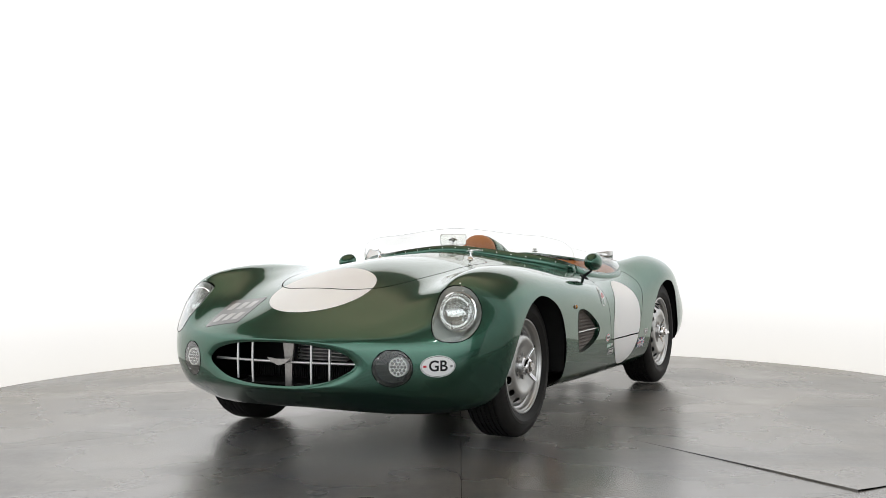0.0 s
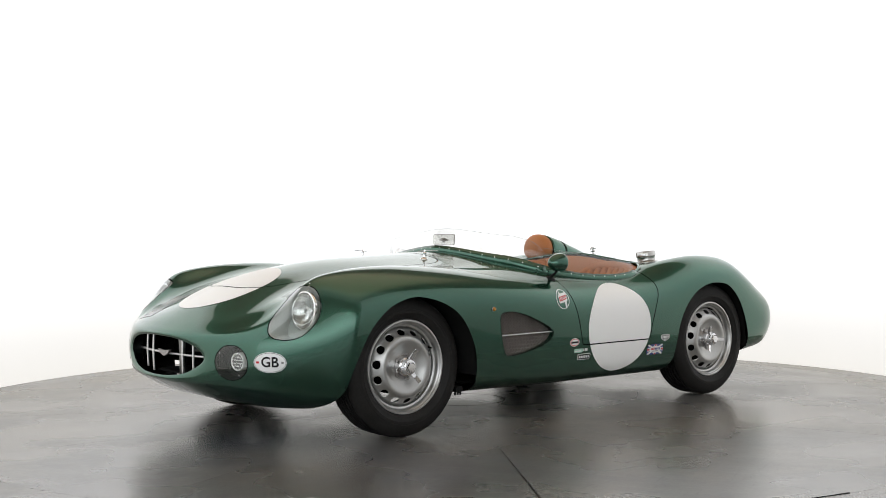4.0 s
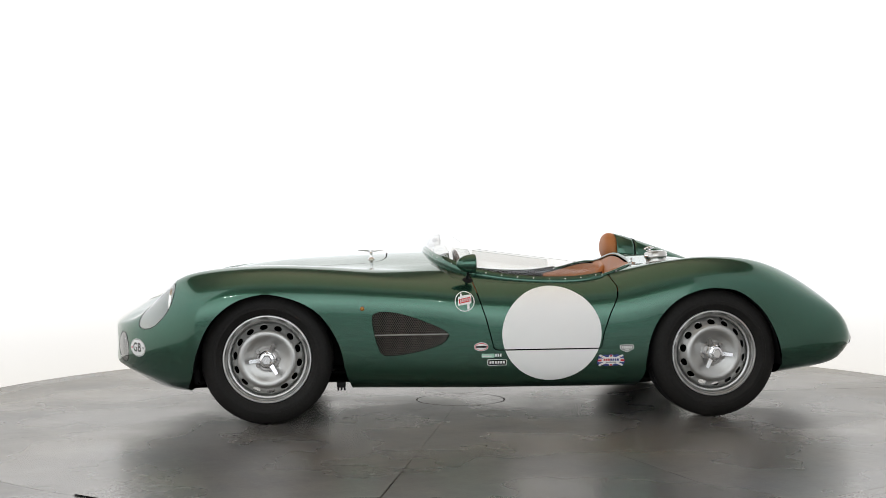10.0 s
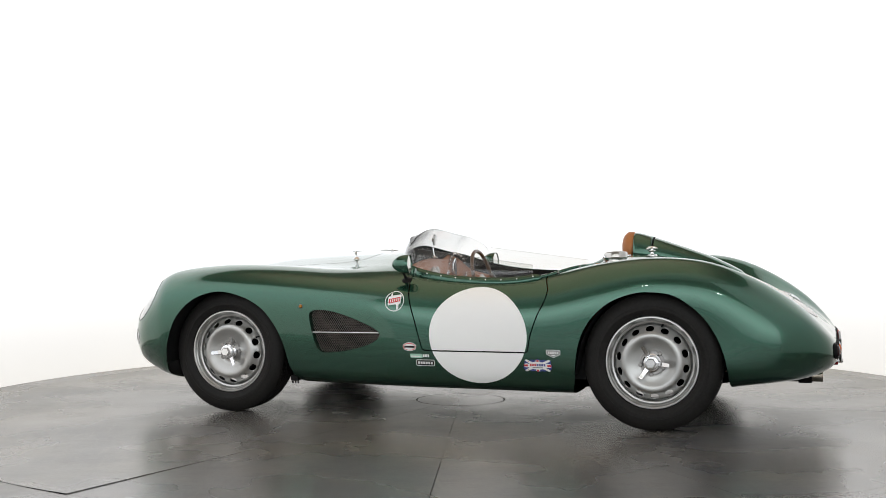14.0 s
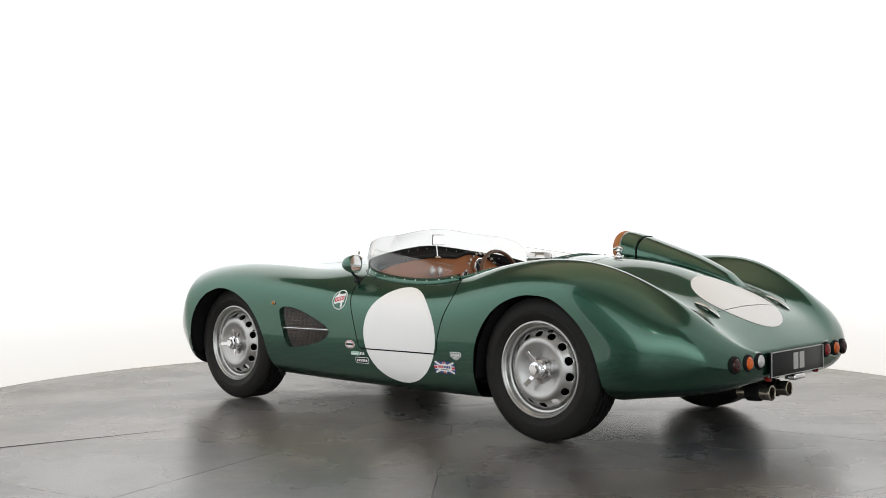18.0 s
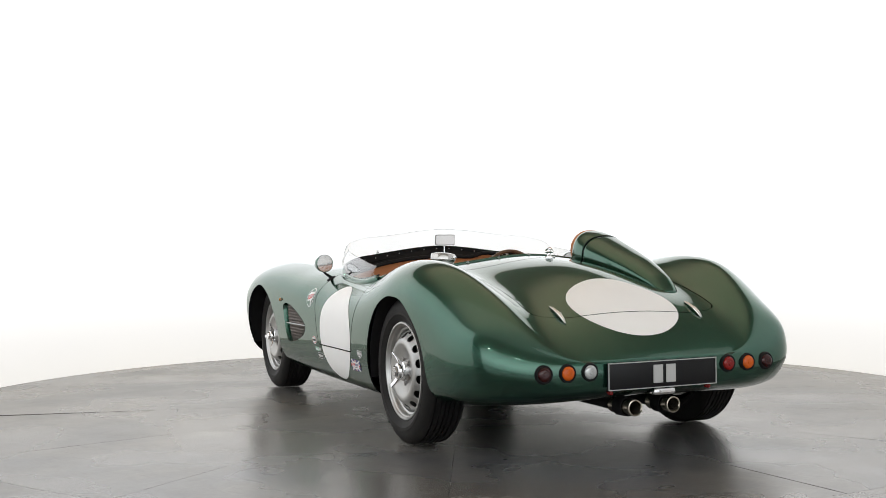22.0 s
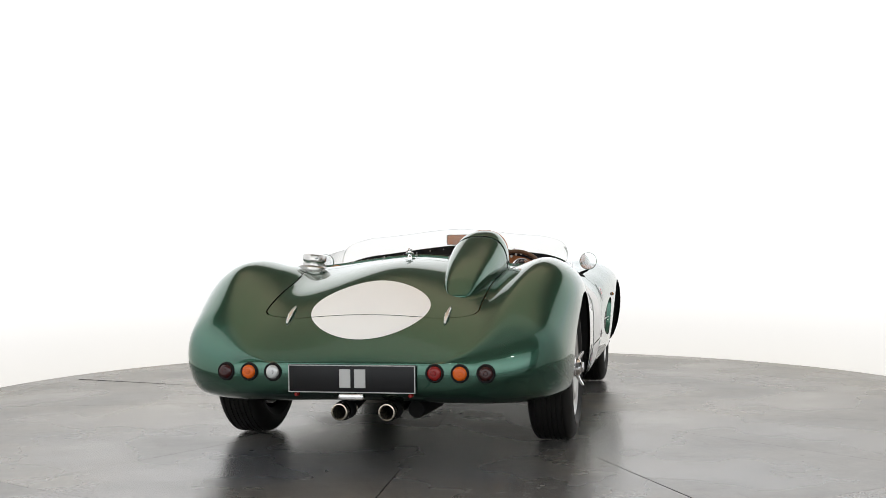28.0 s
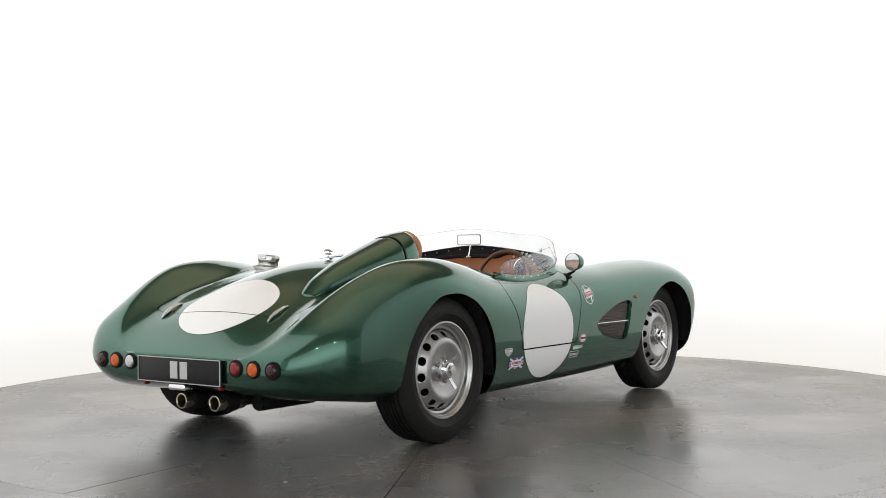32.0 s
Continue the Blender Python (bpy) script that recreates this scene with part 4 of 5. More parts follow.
# ---- side vents: recess, wire mesh, bar ----
for s in (1, -1):
    bm = bmesh.new()
    ring0 = [on_side(x, z, s, 0.001)[0] for x, z in VENT]
    c = Vector((0.43, 0, 0.455))
    rings = [[bm.verts.new(p) for p in ring0]]
    for d, k in ((0.012, 0.985), (0.034, 0.97)):
        rings.append([bm.verts.new(Vector((c.x + (p.x - c.x) * k, p.y - s * d, c.z + (p.z - c.z) * k))) for p in ring0])
    n = len(ring0)
    for a, b in zip(rings, rings[1:]):
        for i in range(n):
            bm.faces.new((a[i], a[(i + 1) % n], b[(i + 1) % n], b[i]))
    v = part("side_vent", bm, GREEN, car, "tear-drop side vent with wire mesh")
    bm = bmesh.new()
    bm.faces.new([bm.verts.new((p.x, p.y - s * 0.045, p.z)) for p in ring0])
    part("vent_back", bm, BLACK_GAP, v)
    outline = [(p.x, p.z) for p in ring0]
    wires = bmesh.new()
    pitch = 0.0092

    def runs(x0, z0, dx, dz):
        """Stretches of a line that lie inside the vent."""
        ts = np.linspace(-0.45, 0.45, 181)
        q = np.c_[x0 + dx * ts, z0 + dz * ts]
        ins = outline_distance(outline, q) < 0.004
        out, a = [], None
        for i, k in enumerate(ins):
            if k and a is None:
                a = i
            if a is not None and (not k or i == len(ins) - 1):
                if i - a > 1:
                    out.append((q[a], q[i - 1]))
                a = None
        return out

    for k in range(-52, 53):
        for tilt, sign in ((58, 1), (-58, -1)):
            dx, dz = math.cos(radians(tilt)), math.sin(radians(tilt))
            ox, oz = -math.sin(radians(-tilt)), math.cos(radians(-tilt))
            for a, b in runs(0.43 - dz * k * pitch, 0.455 + dx * k * pitch, dx, dz):
                pts = []
                for t in np.linspace(0, 1, max(2, int(np.hypot(*(b - a)) / (pitch * 0.4)))):
                    x, z = a + (b - a) * t
                    u = ((x - 0.43) * ox + (z - 0.455) * oz) / pitch
                    pts.append(Vector((x, on_side(x, z, s)[0].y - s * (0.027 + sign * 0.0022 * math.cos(math.pi * (u + k))), z)))
                add_tube(wires, pts, 0.0015, 4, cap=False)
    part("wire_mesh", wires, MESH, v, "grey wire mesh")
    bm = bmesh.new()
    add_tube(bm, [on_side(x, 0.4545 - 0.004 * (x - .43), s, -0.010)[0] for x in np.linspace(.606, .232, 12)], 0.0036, 8)
    part("vent_bar", bm, ALLOY, v, "thin bright vent bar")
    bm = bmesh.new()
    p, nn = on_side(0.667, 0.589, s)
    add_lathe(bm, [(0.0, 0.012), (0.006, 0.011), (0.0095, 0.006), (0.010, 0.002)], aim(p, nn), 20)
    lamp = part("side_repeater", bm, REPEATER, car, "small amber side repeater lamp")
    bm = bmesh.new()
    add_lathe(bm, [(0.010, 0.003), (0.0115, 0.002), (0.012, 0.0)], aim(p, nn), 20)
    part("bezel", bm, STEEL, lamp)


# ---- things stuck on the skin ----
def sheet_patch(points_of, w, h, step):
    """A grid of surface points round (0, 0), w by h."""
    nx, nz = max(2, int(w / step)), max(2, int(h / step))
    vs, uv = [], []
    for j in range(nz + 1):
        for i in range(nx + 1):
            u, v = -w / 2 + w * i / nx, -h / 2 + h * j / nz
            vs.append(points_of(u, v))
            uv.append((u, v))
    fs = [(j * (nx + 1) + i, j * (nx + 1) + i + 1, (j + 1) * (nx + 1) + i + 1, (j + 1) * (nx + 1) + i) for j in range(nz) for i in range(nx)]
    return np.array(vs), fs, np.array(uv)


class Spot:
    """A place on the skin on which flat shapes are laid: u runs to the reader's right, v up."""

    def __init__(self, at, way, up=(0, 0, 1)):
        self.way = Vector(way).normalized()
        self.at = Vector(at)
        self.right = Vector(up).cross(self.way).normalized()
        self.up = self.way.cross(self.right)

    def point(self, u, v, lift):
        o = self.at + self.right * u + self.up * v + self.way * 0.6
        p, n = on_way(o, -self.way, lift)
        return p

    def shape(self, name, outline, material, parent, label="", lift=0.0012, cut=None, step=0.012):
        o = np.array(outline, float)
        lo, hi = o.min(0), o.max(0)
        w, h = hi - lo + 0.002
        c = (lo + hi) / 2
        step = min(step, max(w, h) / 14, max(min(w, h) / 5, 0.0016))
        vs, fs, uv = sheet_patch(lambda u, v: tuple(self.point(u + c[0], v + c[1], lift)), w, h, step)
        both = (np.c_[uv + c, np.zeros(len(uv))], fs)
        d = -outline_distance(outline, uv + c)
        # carry the flat coordinates along, then lift the kept part on to the skin
        flat, faces = clip(both, d)
        pts = np.array([tuple(self.point(q[0], q[1], lift)) for q in flat])
        sheet = (pts, faces)
        if cut is not None:
            sheet = clip(sheet, cut(sheet[0]))
        if len(sheet[1]) == 0:
            return None
        return mesh_ob(name, *sheet, material, parent, label)


def disc_outline(a, b=None, n=56, cu=0, cv=0):
    return [(cu + a * math.cos(2 * math.pi * k / n), cv + (b or a) * math.sin(2 * math.pi * k / n)) for k in range(n)]


def rect(w, h, cu=0, cv=0, r=0.0, n=3):
    q = [(cu - w / 2, cv - h / 2), (cu + w / 2, cv - h / 2), (cu + w / 2, cv + h / 2), (cu - w / 2, cv + h / 2)]
    return rounded(q, r, n) if r else q


def ring(spot, name, a, b, width, material, parent, lift):
    """A thin oval line."""
    bm = bmesh.new()
    n = 64
    o = [bm.verts.new(spot.point(a * math.cos(2 * math.pi * k / n), b * math.sin(2 * math.pi * k / n), lift)) for k in range(n)]
    i = [bm.verts.new(spot.point((a - width) * math.cos(2 * math.pi * k / n), (b - width) * math.sin(2 * math.pi * k / n), lift)) for k in range(n)]
    for k in range(n):
        bm.faces.new((o[k], o[(k + 1) % n], i[(k + 1) % n], i[k]))
    return part(name, bm, material, parent)


GAPW = 0.0034
for s in (1, -1):
    spot = Spot((-.2905, 0.9 * s, .4505), (0, s, 0))
    big = disc_outline(.254, .2385, 96)
    dd = lambda p: outline_distance(DOOR, p[:, [0, 2]])
    spot.shape("roundel_upper", big, DECAL_WHITE, car, "white racing roundel on the door", 0.0015, lambda p: -dd(p) - GAPW, 0.012)
    spot.shape("roundel_lower", big, DECAL_WHITE, car, "white racing roundel under the door", 0.0015, lambda p: dd(p) - GAPW, 0.012)
    # oil maker's round sticker
    sp = Spot((.152, 0.9 * s, .618), (0, s, 0))
    st = sp.shape("round_sticker", disc_outline(.0505, .0505), WHITE, car, "round white sticker with a red band, worn")
    sp.shape("sticker_field", disc_outline(.046, .046), GREEN, st, lift=0.0018)
    sp.shape("sticker_stroke", [(-.034, .022), (-.014, .026), (-.014, .042), (-.022, .042), (-.022, .026), (.034, .034), (.034, -.010), (.024, -.012), (.024, -.038), (.012, -.044), (.012, -.014), (-.034, -.022)], WHITE, st, lift=0.0024)
    sp.shape("sticker_band", [(-.030, -.012), (.030, .000), (.030, .022), (-.030, .010)], RED_INK, st, lift=0.0030)
    for k in range(5):
        sp.shape("sticker_bar", [(-.022 + .0105 * k, -.0065 + .0021 * k), (-.017 + .0105 * k, -.0055 + .0021 * k), (-.017 + .0105 * k, .0085 + .0021 * k), (-.022 + .0105 * k, .0075 + .0021 * k)], WHITE, st, lift=0.0036)
    # plug maker's oval
    sp = Spot((.070, 0.9 * s, .3895), (0, s, 0))
    st = sp.shape("oval_sticker", disc_outline(.0365, .022), WHITE, car, "small oval white sticker with red and black bands")
    sp.shape("sticker_edge", disc_outline(.0335, .019), RED_INK, st, lift=0.0018)
    sp.shape("sticker_field", disc_outline(.030, .0155), WHITE, st, lift=0.0024)
    sp.shape("sticker_bar", rect(.056, .010), INK, st, lift=0.0030)
    # filter maker's strip
    sp = Spot((.019, 0.9 * s, .3435), (0, s, 0))
    st = sp.shape("strip_sticker", rect(.066, .021, -.016 * 1), TEAL_INK, car, "small pale green strip sticker")
    sp.shape("sticker_bar", rect(.050, .006, -.020, -.002), WHITE, st, lift=0.0018)
    for k in range(3):
        sp.shape("sticker_mark", rect(.008, .015, .024 + .012 * k, .002), WHITE, st, lift=0.0018)
    # brake maker's block
    sp = Spot((-.0115, 0.9 * s, .309), (0, s, 0))
    st = sp.shape("block_sticker", rect(.100, .0325, r=.002), WHITE, car, "small black and white block sticker")
    sp.shape("sticker_field", rect(.094, .0265), INK, st, lift=0.0018)
    for k in range(6):
        sp.shape("sticker_mark", rect(.0095, .0125, -.034 + .0136 * k, 0), WHITE, st, lift=0.0024)
    # flag sticker
    sp = Spot((-.595, 0.9 * s, .311), (0, s, 0))
    wav = [(a, b) for a, b in [(-.073, -.012), (-.062, -.026), (-.045, -.022), (-.030, -.031), (-.012, -.026), (.004, -.033), (.020, -.026), (.036, -.030), (.050, -.020), (.066, -.024), (.073, -.006), (.066, .012), (.072, .024), (.050, .022), (.034, .031), (.016, .026), (0, .033), (-.018, .026), (-.036, .031), (-.050, .021), (-.068, .024), (-.066, .006)]]
    st = sp.shape("flag_sticker", wav, BLUE_INK, car, "wavy red, white and blue flag sticker")
    for sl in (0.42, -0.42):
        sp.shape("flag_diagonal", [(-.066, -.066 * sl - .006), (-.066, -.066 * sl + .006), (.066, .066 * sl + .006), (.066, .066 * sl - .006)], WHITE, st, lift=0.0018)
        sp.shape("flag_diagonal_red", [(-.064, -.064 * sl - .002), (-.064, -.064 * sl + .002), (.064, .064 * sl + .002), (.064, .064 * sl - .002)], RED_INK, st, lift=0.0022)
    sp.shape("flag_upright", rect(.020, .056), WHITE, st, lift=0.0026)
    sp.shape("flag_level", rect(.134, .019), WHITE, st, lift=0.0027)
    sp.shape("flag_upright_red", rect(.011, .058), RED_INK, st, lift=0.0031)
    sp.shape("flag_level_red", rect(.138, .010), RED_INK, st, lift=0.0032)
    sp.shape("sticker_field", disc_outline(.050, .019), WHITE, st, lift=0.0036)
    for k in range(7):
        sp.shape("sticker_mark", rect(.0085, .012, -.0345 + .0115 * k, .0035), RED_INK if k < 3 else BLUE_INK, st, lift=0.0041)
    sp.shape("sticker_bar", rect(.052, .0045, 0, -.0095), GREY_INK, st, lift=0.0041)
    # watch maker's shield
    sp = Spot((-.675, 0.9 * s, .3715), (0, s, 0))
    shield = [(-.036, .019), (.036, .019), (.036, -.003), (0, -.021), (-.036, -.003)]
    st = sp.shape("shield_sticker", shield, WHITE, car, "small grey shield sticker")
    sp.shape("sticker_field", [(a * .9, b * .86) for a, b in shield], GREY_INK, st, lift=0.0018)
    for k in range(5):
        sp.shape("sticker_mark", rect(.0075, .0125, -.022 + .011 * k, .005), WHITE, st, lift=0.0024)
    sp.shape("sticker_mark", rect(.022, .005, 0, -.008), WHITE, st, lift=0.0024)

# discs on bonnet and boot
spot = Spot((1.615, 0, 0.9), (0, 0, 1), (1, 0, 0))
big = disc_outline(.242, .250, 96)
dd = lambda p: outline_distance(BONNET, p[:, :2])
spot.shape("bonnet_disc_rear", big, DECAL_WHITE, car, "white racing disc on the bonnet", 0.0015, lambda p: -dd(p) - GAPW, 0.012)
spot.shape("bonnet_disc_front", big, DECAL_WHITE, car, "white racing disc on the nose", 0.0015, lambda p: dd(p) - GAPW, 0.012)
spot = Spot((-1.692, 0, 0.9), (0, 0, 1), (1, 0, 0))
big = disc_outline(.258, .192, 96)
dd2 = lambda p: outline_distance(BOOT, p[:, :2])
spot.shape("boot_disc_upper", big, DECAL_WHITE, car, "white racing disc on the boot lid", 0.0015, lambda p: -dd2(p) - 0.0018, 0.012)
spot.shape("boot_disc_lower", big, DECAL_WHITE, car, "white racing disc on the tail", 0.0015, lambda p: dd2(p) - 0.0018, 0.012)

# country oval, only on the left of the nose
sp = Spot((1.806, 0.685, 0.394), (0.74, 0.67, 0))
st = sp.shape("country_oval", disc_outline(.0755, .0455), WHITE, car, "white oval country sticker with black letters GB")
ring(sp, "oval_line", .0725, .0425, .0018, INK, st, 0.0018)


def letters(text, size, spot, material, parent, cu=0.0, cv=0.0, lift=0.0024, bold=0.0):
    """Flat letters laid on the skin."""
    cd = bpy.data.curves.new("letters", "FONT")
    cd.body, cd.size, cd.align_x, cd.align_y, cd.offset = text, size, "CENTER", "CENTER", bold
    ob = new("letters", cd)
    me = bpy.data.meshes.new_from_object(ob.evaluated_get(bpy.context.evaluated_depsgraph_get()))
    bpy.data.objects.remove(ob)
    for v in me.vertices:
        v.co = spot.point(v.co.x + cu, v.co.y + cv, lift)
    me.materials.clear()
    me.materials.append(material)
    ob = new("lettering", me)
    ob.parent = parent
    return ob


letters("GB", 0.062, sp, INK, st, bold=0.0012)
sp.shape("tiny_flag", rect(.014, .009, -.056, 0), RED_INK, st, lift=0.0018)
sp.shape("tiny_mark", rect(.010, .010, .057, 0), GREY_INK, st, lift=0.0018)

# printed number panel on the right of the nose: plain bars
sp = Spot((1.79, -0.362, 0.60), (0.42, -0.06, 0.90), (-0.90, 0.03, 0.42))
PRINT = plain("grey_printed_film", (0.045, 0.043, 0.038), 0.35, coat=0.7)
PRINT_PALE = plain("pale_printed_film", (0.34, 0.34, 0.32), 0.35, coat=0.7)
st = sp.shape("number_panel", rect(.205, .245, r=.010), PRINT, car, "grey printed number panel on the nose")
for v in (.056, -.056):
    for k in range(3):
        sp.shape("number_bar", [(-.078 + .056 * k, v - .034), (-.042 + .056 * k, v - .034), (-.036 + .056 * k, v + .034), (-.072 + .056 * k, v + .034)], PRINT_PALE, st, lift=0.0018)


# ---- tail: lamps, plate, exhausts, hinges ----
for s in (1, -1):
    for y, mat, lab in ((.541, RED_LENS, "dark red round tail lamp"), (.439, AMBER, "amber round tail lamp"), (.337, CLEAR_LENS if s > 0 else RED_LENS2, "clear round reversing lamp" if s > 0 else "bright red round tail lamp")):
        p, n = on_way((-3, y * s, .386), (1, 0, 0))
        n = (n + Vector((-1.4, 0, 0.05))).normalized()
        m = aim(p, n)
        bm = bmesh.new()
        add_lathe(bm, [(0.029, 0.004), (0.029, 0.010), (0.034, 0.010), (0.037, 0.006), (0.0385, -0.006)], m, 32)
        lamp = part("tail_lamp", bm, BLACK_TRIM, car, lab)
        bm = bmesh.new()
        add_lathe(bm, [(0.0, 0.021), (0.007, 0.021), (0.010, 0.018), (0.016, 0.0185), (0.023, 0.016), (0.027, 0.012), (0.0295, 0.004)], m, 32)
        part("lens", bm, mat, lamp, lab.replace("round ", "").replace("lamp", "lens"))

PLATE_X = -1.990
PLATE_SILVER = plain("plate_silver", (0.5, 0.5, 0.49), 0.45, 0.2)
bm = bmesh.new()
add_box(bm, (0.008, 0.530, 0.112), Matrix.Translation((PLATE_X, 0, 0.3625)), 0.002)
plate = part("rear_plate", bm, INK, car, "black plate with a silver border and pale marks")
bm = bmesh.new()
for z in (.3625 - .0535, .3625 + .0535):
    add_box(bm, (0.004, 0.526, 0.0035), Matrix.Translation((PLATE_X - 0.005, 0, z)))
for y in (-.2612, .2612):
    add_box(bm, (0.004, 0.0035, 0.1105), Matrix.Translation((PLATE_X - 0.005, y, 0.3625)))
part("plate_border", bm, PLATE_SILVER, plate, smooth=False)
for y in (0.026, -0.036):
    bm = bmesh.new()
    add_box(bm, (0.004, 0.046, 0.074), Matrix.Translation((PLATE_X - 0.005, y, 0.364)), 0.001, 1)
    part("plate_mark", bm, PLATE_SILVER, plate, smooth=False)
bm = bmesh.new()
add_box(bm, (0.045, 0.104, 0.026), Matrix.Translation((-1.984, 0, 0.291)), 0.008, 3)
pl = part("plate_lamp", bm, CHROME, car, "chrome number plate lamp")
bm = bmesh.new()
add_box(bm, (0.05, 0.03, 0.02), Matrix.Translation((-1.960, 0, 0.285)), 0.003)
part("lamp_bracket", bm, STEEL, pl)
for y in (.238, -.238):
    bm = bmesh.new()
    add_lathe(bm, [(0, .006), (.006, .005), (.0085, .002), (.009, -.02)], aim(Vector((-1.975, y, .296)), (-1, 0, 0)), 16)
    part("reflex_reflector", bm, RED_LENS2, car, "tiny red reflector")
for y, x in ((.080, -1.905), (-.117, -1.893)):
    bm = bmesh.new()
    z = .216
    add_lathe(bm, [(.0275, 0), (.030, .003), (.034, .002), (.0355, -.003), (.0345, -.012), (.033, -.05), (.033, -.16), (.0275, -.16), (.0275, 0)], aim(Vector((x, y, z)), (-1, 0, 0.03)), 36)
    ex = part("exhaust_tailpipe", bm, TAILPIPE, car, "round steel exhaust tailpipe, heat-tinted")
    bm = bmesh.new()
    add_lathe(bm, [(.036, -.05), (.041, -.055), (.041, -.115), (.036, -.12)], aim(Vector((x, y, z)), (-1, 0, 0.03)), 30)
    part("pipe_clamp", bm, DARK, ex)
    bm = bmesh.new()
    add_tube(bm, [(x + .13, y, z - .002), (x + .26, y * 1.1, z + .002), (x + .45, y * 1.4, .225), (x + .75, y * 2.2, .24)], .028, 14)
    part("exhaust_pipe", bm, DARK, ex)
    bm = bmesh.new()
    add_lathe(bm, [(0, -.155), (.0275, -.155)], aim(Vector((x, y, z)), (-1, 0, 0.03)), 24)
    part("pipe_inside", bm, INK, ex)
bm = bmesh.new()
add_lathe(bm, [(0, 0), (.034, 0), (.038, .01), (.038, .34), (.034, .35), (0, .35)], aim(Vector((-1.72, -.20, .205)), (1, -0.05, 0)), 28)
part("silencer", bm, DARK, car, "dark silencer under the tail")
bm = bmesh.new()
add_tube(bm, [(-1.143, -.62, .33), (-1.143, .62, .33)], .045, 16)
add_lathe(bm, [(0, -.1), (.09, -.09), (.12, -.03), (.12, .03), (.09, .09), (0, .1)], Matrix.Translation((-1.143, 0, .33)), 24)
part("rear_axle", bm, DARK, car, "dark rear axle")
bm = bmesh.new()
add_tube(bm, [(1.143, -.62, .30), (1.143, .62, .30)], .03, 12)
for s in (1, -1):
    add_tube(bm, [(1.143, .2 * s, .26), (1.22, .62 * s, .24)], .02, 10)
    add_tube(bm, [(1.143, .45 * s, .45), (1.143, .62 * s, .40)], .02, 10)
part("front_suspension", bm, DARK, car, "dark front suspension arms")
for s in (1, -1):
    bm = bmesh.new()
    add_box(bm, (.045, .10, .030), Matrix.Translation((.775, .70 * s, .196)), .004, 1)
    for k in range(3):
        add_tube(bm, [(.790 - .016 * k, .735 * s, .180), (.790 - .016 * k, .735 * s, .166)], .005, 8)
    part("sill_bracket", bm, DARK, car, "small dark bolted bracket under the sill")
    bm = bmesh.new()
    add_box(bm, (.030, .05, .075), Matrix.Translation((1.505, .66 * s, .245)), .004, 1)
    add_tube(bm, [(1.505, .685 * s, .205), (1.44, .60 * s, .215)], .009, 8)
    part("valance_stay", bm, DARK, car, "dark stay behind the nose valance")
    bm = bmesh.new()
    add_tube(bm, [(-1.40, .60 * s, .282), (-1.56, .60 * s, .290)], .0095, 12)
    part("tail_stay", bm, TAILPIPE, car, "straw-coloured steel tube ahead of the tail")

for s in (1, -1):
    a, na = on_top(-1.668, .343 * s)
    b, nb = on_top(-1.790, .341 * s)
    mid = a.lerp(b, .55)
    bm = bmesh.new()
    up = (na + nb).normalized()
    add_tube(bm, [a + up * .004, a.lerp(b, .2) + up * .009, mid + up * .013, mid + up * .013], .0075, 10, taper=[.55, .95, 1.1, 1.0])
    add_tube(bm, [mid + up * .012, a.lerp(b, .8) + up * .010, b + up * .003], .0085, 10, taper=[1.25, .95, .45])
    part("boot_hinge", bm, CHROME, car, "slender chrome boot hinge")

# filler cap and lid handle
p, n = on_top(-.923, .514)
up = Vector((0.05, -0.1, 1)).normalized()
m = aim(Vector((-.923, .514, p.z + .002)), up)
bm = bmesh.new()
add_lathe(bm, [(.078, -.03), (.078, .001), (.074, .005), (.062, .007), (.055, .010), (.053, .026), (.0560, .032), (.0600, .036), (.0600, .058), (.0570, .0645), (.040, .0690), (0, .0700)], m, 48)
cap = part("fuel_filler_cap", bm, CAP_CHROME, car, "round chrome flip-up fuel filler cap")
bm = bmesh.new()
add_box(bm, (.026, .014, .009), m @ Matrix.Translation((-.066, 0, .048)), .003)
add_box(bm, (.012, .026, .014), m @ Matrix.Translation((.060, 0, .042)), .003)
part("cap_lever", bm, CHROME, cap)
p, n = on_top(-1.027, -.011)
m = aim(p, (0.06, 0, 1)) @ Matrix.Diagonal((.88, .88, .95, 1))
bm = bmesh.new()
add_lathe(bm, [(.033, -.004), (.033, .002), (.029, .005), (.013, .007), (.009, .014), (.009, .020), (.021, .022), (.023, .026), (.018, .030), (.010, .031), (.009, .040), (.011, .046), (.006, .051), (0, .052)], m, 32)
add_tube(bm, [m @ Vector((0, -.035, .038)), m @ Vector((0, -.018, .045)), m @ Vector((0, 0, .046)), m @ Vector((0, .018, .045)), m @ Vector((0, .035, .038))], .007, 10, taper=[.5, 1, 1, 1, .5])
part("boot_handle", bm, CHROME, car, "chrome T-shaped boot handle")
for s in (1, -1):
    p, n = on_top(.612, .275 * s)
    m = aim(p, n)
    bm = bmesh.new()
    add_lathe(bm, [(.020, -.003), (.020, .002), (.016, .006), (.009, .010), (.006, .016), (.006, .030), (.011, .033), (.011, .036), (.006, .040), (.006, .047), (.003, .052), (0, .052)], m, 24)
    add_tube(bm, [m @ Vector((-.04, 0, .041)), m @ Vector((0, 0, .045)), m @ Vector((.05, 0, .047)), m @ Vector((.075, 0, .046))], .0035, 8, taper=[.7, 1, .9, .5])
    part("bonnet_catch", bm, CHROME, car, "chrome bonnet catch with a thin lever")

